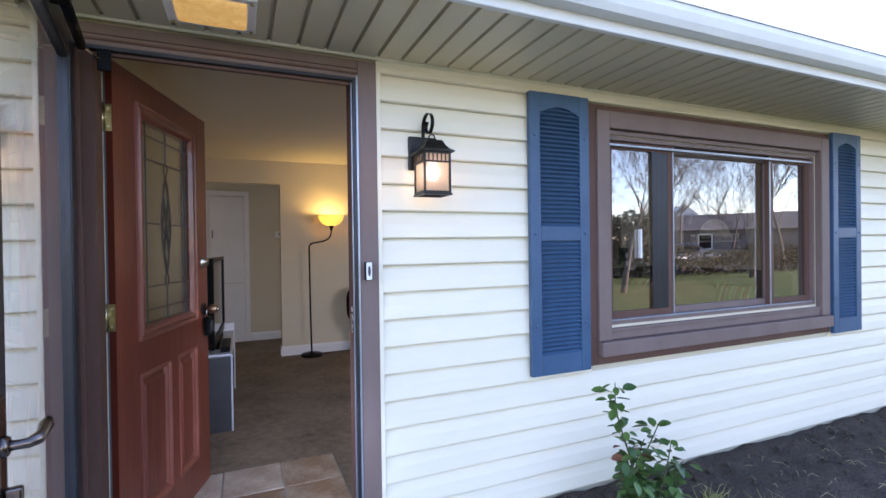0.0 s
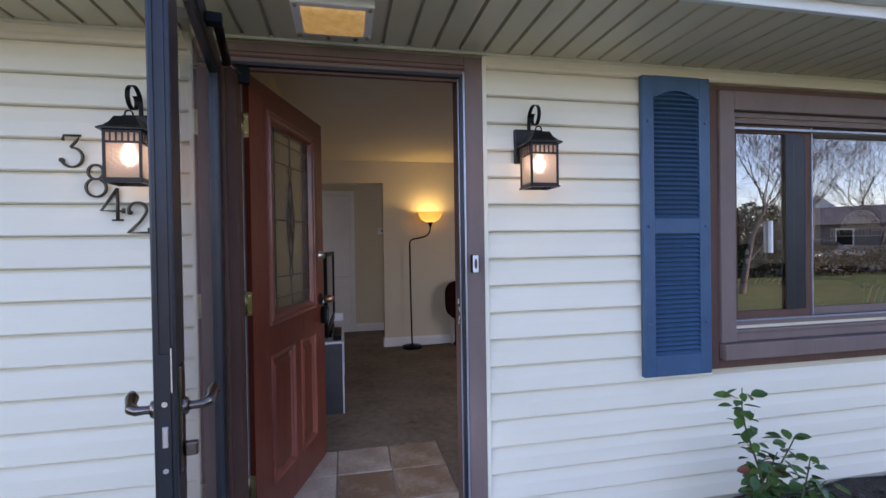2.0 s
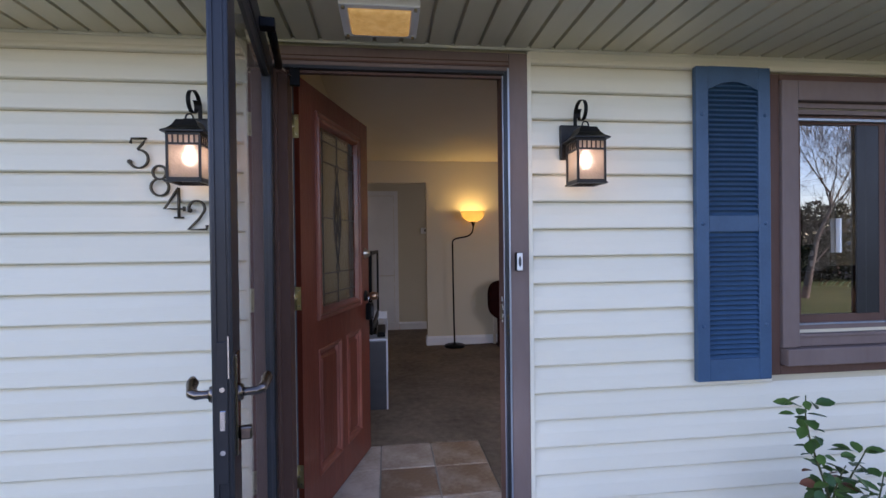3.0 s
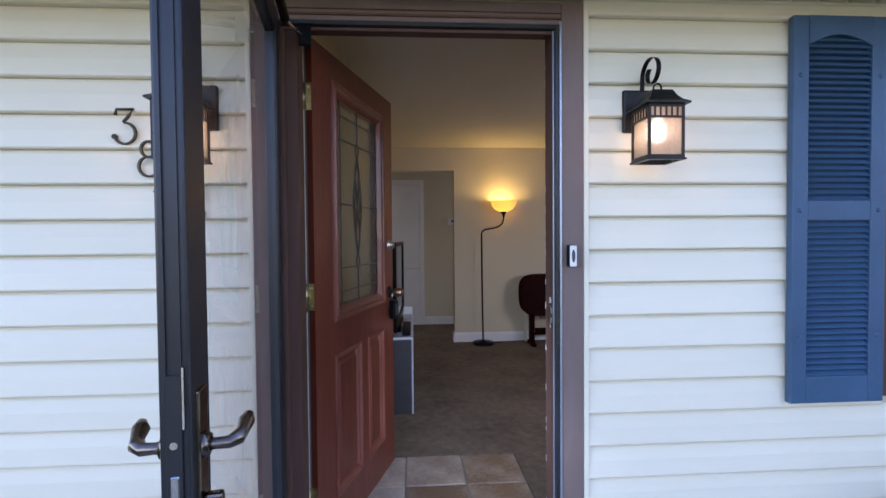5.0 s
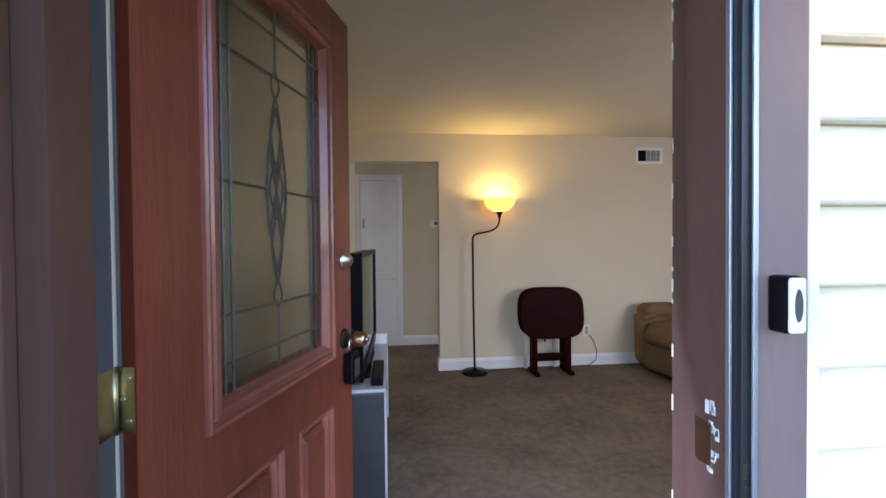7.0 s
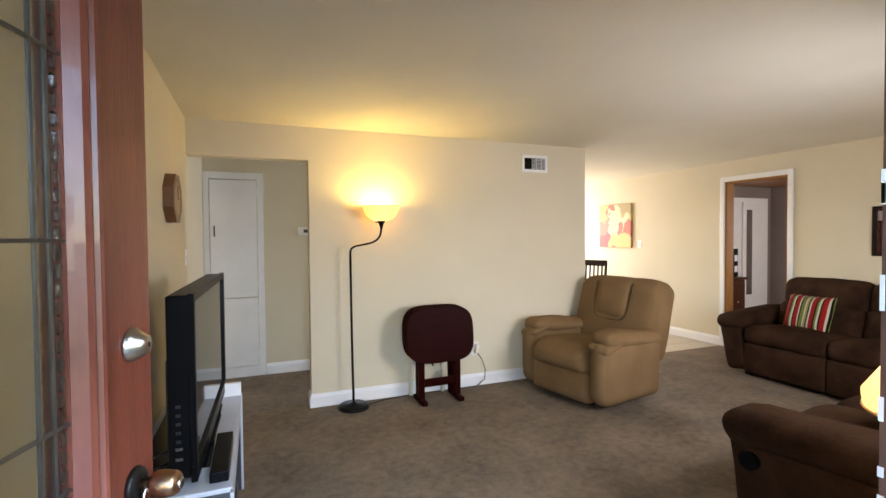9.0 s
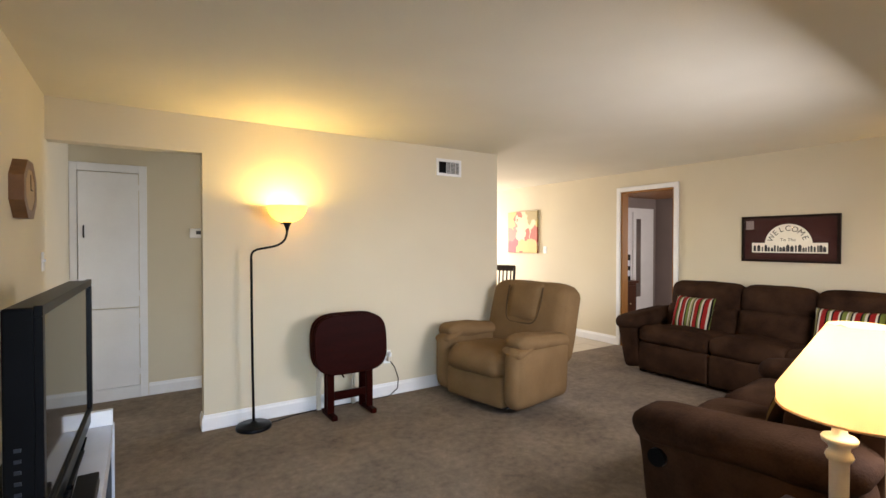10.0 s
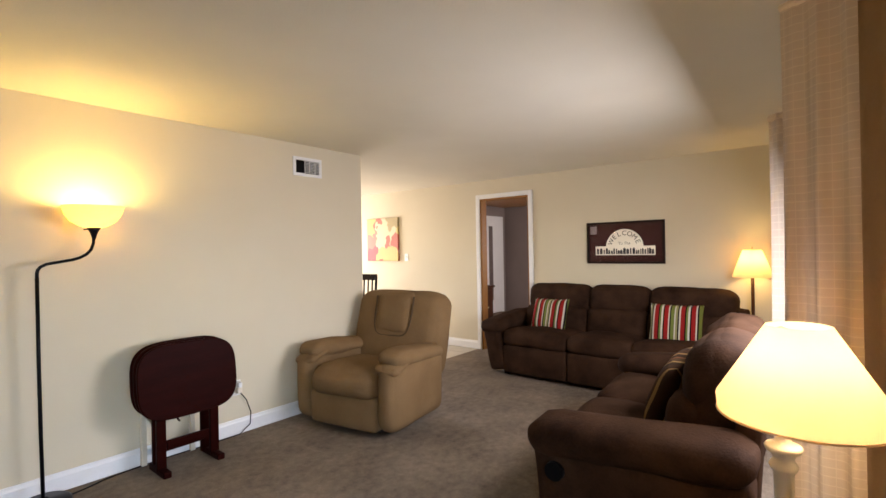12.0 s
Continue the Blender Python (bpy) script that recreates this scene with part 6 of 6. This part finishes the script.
def welcome_picture():
    p = thing("welcome_picture", "framed maroon welcome print with cream arch above sofa", "picture", pose(RIGHT, 2.158, 1.423, 0, 0, -90))
    w, h = 0.845, 0.470
    bm = bmesh.new()
    panel_frame(bm, -w / 2, -h / 2, w / 2, h / 2, 0.026, -0.026, -0.002)
    part("frame", bm, M_DARKWOOD, p)
    part("mat_board", one(-w / 2 + 0.02, -0.010, -h / 2 + 0.02, w / 2 - 0.02, -0.003, h / 2 - 0.02), M_MAT, p)
    arch = bmesh.new()
    loops = [[arch.verts.new((0.205 * math.cos(k * math.pi / 24), y, -0.055 + 0.205 * math.sin(k * math.pi / 24))) for k in range(25)] for y in (-0.0118, -0.0104)]
    for k in range(25):
        arch.faces.new((loops[0][k], loops[0][(k + 1) % 25], loops[1][(k + 1) % 25], loops[1][k]))
    for lp in loops:
        mid = arch.verts.new((0.0, lp[0].co.y, -0.055))
        for k in range(24):
            arch.faces.new((lp[k], lp[k + 1], mid))
    part("arch", arch, M_PAPER, p, "cream half-round print")
    part("base_strip", one(-0.325, -0.0122, -0.140, 0.325, -0.0108, -0.040), M_PAPER, p, "cream strip of cut-out houses")
    for i, ch in enumerate("WELCOME"):
        a = radians(156 - i * 22)
        r = 0.158
        letters(ch, 0.075, 0.0004, M_INK, p, pose(r * math.cos(a), -0.0135, -0.055 + r * math.sin(a), 90, 0, 0) @ pose(0, 0, 0, 0, 0, math.degrees(a) - 90), "letter")
    letters("To The", 0.045, 0.0004, M_INK, p, pose(0, -0.0135, -0.010, 90, 0, 0), "letter")
    r = random.Random(5)
    x = -0.31
    while x < 0.29:
        ww, hh = r.uniform(0.012, 0.03), r.uniform(0.03, 0.06)
        sil = bmesh.new()
        out = [(x, -0.128), (x + ww, -0.128), (x + ww, -0.128 + hh), (x + ww / 2, -0.128 + hh + ww * 0.6), (x, -0.128 + hh)]
        lp = [[sil.verts.new((px, y, pz)) for px, pz in out] for y in (-0.0132, -0.0121)]
        sil.faces.new(lp[0])
        sil.faces.new(lp[1][::-1])
        for k in range(5):
            sil.faces.new((lp[0][k], lp[0][(k + 1) % 5], lp[1][(k + 1) % 5], lp[1][k]))
        part("silhouette", sil, M_INK, p)
        x += ww + r.uniform(0.003, 0.014)
    part("stamp", one(-0.385, -0.0122, 0.10, -0.31, -0.0105, 0.19), M_GREYWALL, p, "small pale corner card")
    pane = part("pane", one(-w / 2 + 0.02, -0.019, -h / 2 + 0.02, w / 2 - 0.02, -0.017, h / 2 - 0.02), M_PICGLASS, p)
    pane.visible_shadow = False


welcome_picture()
art = thing("abstract_painting", "red and ochre abstract canvas painting, unframed", "painting", pose(RIGHT, 6.005, 1.56, 0, 0, -90))
part("canvas", one(-0.355, -0.038, -0.345, 0.355, -0.002, 0.345, bevel=0.004), M_PAINTING, art)


def end_table():
    t = thing("end_table", "dark wooden end table by the window curtain", "table", pose(1.93, 0.50, 0))
    part("tabletop", one(-0.26, -0.24, 0.57, 0.26, 0.24, 0.60, bevel=0.006), M_DARKWOOD, t)
    for sx in (-1, 1):
        for sy in (-1, 1):
            part("leg", one(sx * 0.22 - 0.02, sy * 0.20 - 0.02, 0, sx * 0.22 + 0.02, sy * 0.20 + 0.02, 0.57, bevel=0.004), M_DARKWOOD, t)


end_table()


def table_lamp():
    t = thing("table_lamp", "cream turned-wood table lamp with lit linen shade", "table lamp", pose(1.885, 0.515, 0.60))
    body = [(0.0, 0.0), (0.066, 0.0), (0.070, 0.012), (0.055, 0.028), (0.030, 0.038), (0.022, 0.055), (0.0185, 0.10), (0.019, 0.20), (0.0195, 0.266), (0.025, 0.272), (0.028, 0.280), (0.025, 0.288), (0.020, 0.294), (0.022, 0.304), (0.034, 0.314), (0.036, 0.322), (0.033, 0.327), (0.016, 0.332), (0.0145, 0.350), (0.0145, 0.400), (0.0, 0.402)]
    part("turned_column", lathe(body, 28), M_CREAMPAINT, t, "", True)
    sh = bmesh.new()
    lathe([(0.160, 0.388), (0.163, 0.424), (0.062, 0.592)], 36, sh)
    bmesh.ops.remove_doubles(sh, verts=sh.verts, dist=0.0001)
    shade_ob = part("shade", sh, M_SHADE, t, "glowing cream linen shade", True)
    shade_ob.matrix_basis = pose(0.024, -0.030, 0)
    trim_ = tube([(0.161 * math.cos(a), 0.161 * math.sin(a), 0.389) for a in [k * math.pi / 18 for k in range(37)]], 0.0025, 6)
    part("shade_hem", trim_, M_SHADE, t).matrix_basis = pose(0.024, -0.030, 0)
    part("bulb", lathe([(0.0, 0.43), (0.022, 0.45), (0.03, 0.48), (0.024, 0.505), (0.0, 0.515)], 16, None, (0.02, -0.026)), M_BULB, t, "", True)
    part("harp", tube([(0.0, 0.06 * math.cos(a), 0.40 + 0.19 * math.sin(a)) for a in [k * math.pi / 12 for k in range(13)]], 0.002, 6), M_BRASS, t)


table_lamp()


def corner_lamp():
    t = thing("corner_floor_lamp", "dark wood floor lamp with cream shade in corner", "floor lamp", pose(5.76, 0.95, 0))
    part("base", lathe([(0.0, 0.0), (0.11, 0.0), (0.11, 0.02), (0.03, 0.035), (0.0, 0.035)], 24), M_REDWOOD, t, "", True)
    part("pole", tube([(0, 0, 0.03), (0, 0, 1.08)], 0.014, 10), M_REDWOOD, t, "", True)
    sh = bmesh.new()
    lathe([(0.165, 1.075), (0.075, 1.325)], 28, sh)
    part("shade", sh, M_SHADE, t, "glowing cream shade", True)
    part("finial", lathe([(0.0, 1.36), (0.008, 1.35), (0.005, 1.335), (0.0, 1.325)], 12), M_BRASS, t)


corner_lamp()


# plain curtain cloth, with the shade on the return put into its darker tone
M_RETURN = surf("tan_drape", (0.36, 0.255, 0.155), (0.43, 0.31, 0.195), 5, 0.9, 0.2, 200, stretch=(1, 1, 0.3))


def curtain(name, label, path, z0, z1, folds, depth, cloth=M_SHEER):
    """A hanging sheet in soft folds along a path on the floor plan."""
    c = thing(name, label, "curtain", pose(path[0][0], path[0][1], 0))
    bm = bmesh.new()
    uvl = bm.loops.layers.uv.new("UVMap")
    a, b = Vector((*path[0], 0)), Vector((*path[1], 0))
    d = b - a
    nrm = Vector((-d.y, d.x, 0)).normalized()
    N, Z = 120, 26
    grid = []
    for j in range(Z + 1):
        f = j / Z
        row = []
        for i in range(N + 1):
            u = i / N
            wob = depth * (0.75 + 0.35 * f) * math.sin(2 * math.pi * folds * u + 0.5 * math.sin(5 * u)) + 0.012 * noise.noise(Vector((u * 7, f * 2.5, 1)))
            row.append(bm.verts.new(d * u + nrm * wob + Vector((0, 0, z1 + (z0 - z1) * f))))
        grid.append(row)
    ln = d.length * 2.2
    for j in range(Z):
        for i in range(N):
            fc = bm.faces.new((grid[j][i], grid[j][i + 1], grid[j + 1][i + 1], grid[j + 1][i]))
            for lp, (uu, vv) in zip(fc.loops, ((i, j), (i + 1, j), (i + 1, j + 1), (i, j + 1))):
                lp[uvl].uv = (uu / N * ln, (1 - vv / Z) * (z1 - z0))
    part("cloth", bm, cloth, c, "", True)
    part("top_hem", tube([d * (i / 20) + Vector((0, 0, z1 - 0.01)) for i in range(21)], 0.012, 8), M_CURTAIN, c)
    return c


curtain("curtain", "cream checked sheer curtain bunched beside the window", ((2.185, 0.362), (2.285, 0.525)), 0.03, 2.07, 2.5, 0.012)
# sheet stops at 1.80: the upper limit of the window light is put into its shape
curtain("curtain", "pale sheer curtain edge, cut to the part the window lights", ((2.400, 0.430), (2.490, 0.572)), 0.03, 1.80, 1.5, 0.010)
curtain("curtain", "curtain return hanging against the front wall, toned tan for shade", ((2.345, 0.165), (2.345, 0.420)), 0.03, 2.07, 1.0, 0.008, M_RETURN)
rod = thing("curtain_rod", "brass curtain rod over the window", "curtain rod", pose(2.10, 0.36, 2.085))
part("rod", tube([(0, 0, 0), (2.2, 0, 0)], 0.010, 10), M_BRASS, rod, "", True)
for x in (0.02, 2.15):
    part("bracket", boxes((x - 0.01, -0.21, -0.012, x + 0.01, 0.0, 0.012), bevel=0.002), M_BRASS, rod)


# ---- dining area and back room ----
def dining_chair():
    c = thing("dining_chair", "dark wood slat-back dining chair on the tile", "chair", pose(5.00, 5.64, 0, 0, 0, -75))
    part("seat", one(-0.22, -0.22, 0.43, 0.22, 0.22, 0.47, bevel=0.01), M_DARKWOOD, c)
    for sx in (-1, 1):
        part("leg", one(sx * 0.20 - 0.02, -0.21, 0, sx * 0.20 + 0.02, -0.17, 0.43, bevel=0.004), M_DARKWOOD, c)
        part("leg", tube([(sx * 0.20, 0.20, 0), (sx * 0.20, 0.20, 0.45), (sx * 0.205, 0.25, 1.0)], 0.02, 8), M_DARKWOOD, c)
    part("top_rail", one(-0.22, 0.235, 0.95, 0.22, 0.262, 1.04, bevel=0.008), M_DARKWOOD, c)
    part("lower_rail", one(-0.19, 0.205, 0.56, 0.19, 0.225, 0.60, bevel=0.004), M_DARKWOOD, c)
    for i in range(5):
        x = -0.14 + i * 0.07
        part("slat", tube([(x, 0.215, 0.58), (x, 0.232, 0.78), (x, 0.247, 0.97)], 0.012, 6), M_DARKWOOD, c)


dining_chair()


def closet_doors():
    d = thing("closet_doors", "white sliding closet doors with mirror strip", "closet doors", pose(8.80, 5.95, 0))
    part("frame", boxes((-0.75, -0.02, 0, -0.68, 0, 2.08), (0.62, -0.02, 0, 0.69, 0, 2.08), (-0.68, -0.02, 2.0, 0.62, 0, 2.08)), M_WHITE, d)
    for x0, x1, y in ((-0.68, 0.0, -0.030), (-0.04, 0.62, -0.060)):
        p = part("door", one(x0, y, 0.02, x1, y + 0.025, 2.0, bevel=0.004), M_WHITE, d)
        part("finger_pull", one(x0 + 0.10, y - 0.002, 0.95, x0 + 0.16, y, 1.15), M_CHROME, p)
    part("mirror_strip", one(0.05, -0.064, 0.30, 0.20, -0.061, 1.86), M_MIRROR, d, "narrow mirror strip")


closet_doors()
chest = thing("cherry_cabinet", "cherry wood cabinet against the back room wall", "cabinet", pose(6.84, 4.95, 0))
part("body", one(-0.35, -0.22, 0.04, 0.35, 0.25, 0.74, bevel=0.006), M_REDWOOD, chest)
part("top", one(-0.38, -0.25, 0.74, 0.38, 0.28, 0.775, bevel=0.008), M_REDWOOD, chest)
part("plinth", one(-0.33, -0.20, 0.0, 0.33, 0.24, 0.04), M_DARKWOOD, chest)
for x0, x1 in ((-0.33, -0.01), (0.01, 0.33)):
    dd = part("door", one(x0, -0.236, 0.08, x1, -0.218, 0.70, bevel=0.004), M_REDWOOD, chest)
    part("knob", lathe([(0, 0.02), (0.012, 0.015), (0.006, 0.0)], 10), M_BRASS, dd).matrix_basis = pose((x0 + x1) / 2, -0.236, 0.42, 90, 0, 0)
radio = thing("desk_fan_heater", "black appliance with grey dials on the cabinet", "appliance", pose(7.09, 4.88, 0.775) @ Matrix.Diagonal((0.7, 1, 1, 1)))
part("case", one(-0.07, -0.08, 0, 0.07, 0.08, 0.42, bevel=0.008), M_BLACK, radio)
for z in (0.12, 0.28):
    part("dial", one(-0.045, -0.083, z - 0.045, 0.045, -0.079, z + 0.045, bevel=0.001, seg=1), M_SILVER, radio)
tagged(link("floor_rug", one(6.3, 3.3, -0.004, 7.4, 4.3, 0.008, bevel=0.003), M_BROWNCLOTH), "dark patterned rug past the back doorway", "rug")


# ---- pieces of walls and floors ----
def siding():
    wall = thing("siding", "cream horizontal vinyl lap siding", "siding", kind="structure")
    step, low = 0.1154, 0.0524
    spans = {}
    for k in range(18):
        z0 = low + k * step
        z1 = min(z0 + step, 2.075)
        runs = [(-3.0, -0.152)]
        if z1 < 0.66 or z0 > 1.97:
            runs.append((1.005, 7.5))
        else:
            runs += [(1.005, 2.098), (4.165, 7.5)]
        for x0, x1 in runs:
            key = (x0, x1, round(z1 - z0, 3))
            if key not in spans:
                bm = bmesh.new()
                h = z1 - z0
                prof = [(0.0, -0.001), (-0.009, -0.003), (-0.0230, -0.001), (-0.0265, 0.003), (-0.0262, 0.008), (-0.0180, h * 0.5), (-0.0060, h - 0.016), (-0.0022, h - 0.009), (-0.0005, h - 0.005)]
                ends = [[bm.verts.new((x, a, b)) for a, b in prof] for x in (x0, x1)]
                for i in range(len(prof)):
                    j = (i + 1) % len(prof)
                    bm.faces.new((ends[0][i], ends[0][j], ends[1][j], ends[1][i]))
                bm.faces.new(ends[0])
                bm.faces.new(ends[1][::-1])
                spans[key] = part("plank", bm, M_SIDING, wall)
                spans[key].matrix_basis = pose(0, 0, z0)
            else:
                again(spans[key], pose(0, 0, z0))


siding()


def soffit_boards():
    s = thing("soffit", "tan ribbed aluminium soffit panels", "soffit", kind="structure")
    bm = bmesh.new()
    prof = [(0.0055, 0.010), (0.0085, -0.012), (0.0975, -0.012), (0.0995, 0.010)]
    ends = [[bm.verts.new((a, y, b)) for a, b in prof] for y in (-0.55, -0.031)]
    for i in range(3):
        bm.faces.new((ends[0][i], ends[0][i + 1], ends[1][i + 1], ends[1][i]))
    bm.faces.new((ends[0][3], ends[0][0], ends[1][0], ends[1][3]))
    bm.faces.new(ends[0])
    bm.faces.new(ends[1][::-1])
    first = part("soffit_panel", bm, M_SOFFIT, s)
    first.matrix_basis = pose(-3.0, 0, 2.0835)
    for i in range(1, 100):
        again(first, pose(-3.0 + i * 0.105, 0, 2.0835))


soffit_boards()


def tiles(name, label, x0, y0, x1, y1, size, gap, material, z):
    t = thing(name, label, "tiles", kind="structure")
    n, m = round((x1 - x0) / size), round((y1 - y0) / size)
    sx, sy = (x1 - x0) / n, (y1 - y0) / m
    bm = one(gap / 2, gap / 2, -0.01, sx - gap / 2, sy - gap / 2, 0.0, bevel=0.003, seg=1)
    first = part("tile", bm, material, t)
    first.matrix_basis = pose(x0, y0, z)
    for j in range(m):
        for i in range(n):
            if i or j:
                again(first, pose(x0 + i * sx, y0 + j * sy, z + 0.0008 * ((i * 7 + j * 5) % 3)))


tiles("entry_tiles", "mottled brown slate entry tiles", 0.036, 0.085, 0.965, 1.045, 0.32, 0.008, M_TILE, -0.003)
tiles("dining_tiles", "cream dining floor tiles", 3.66, 4.17, RIGHT, 8.0, 0.30, 0.004, M_DTILE, -0.004)
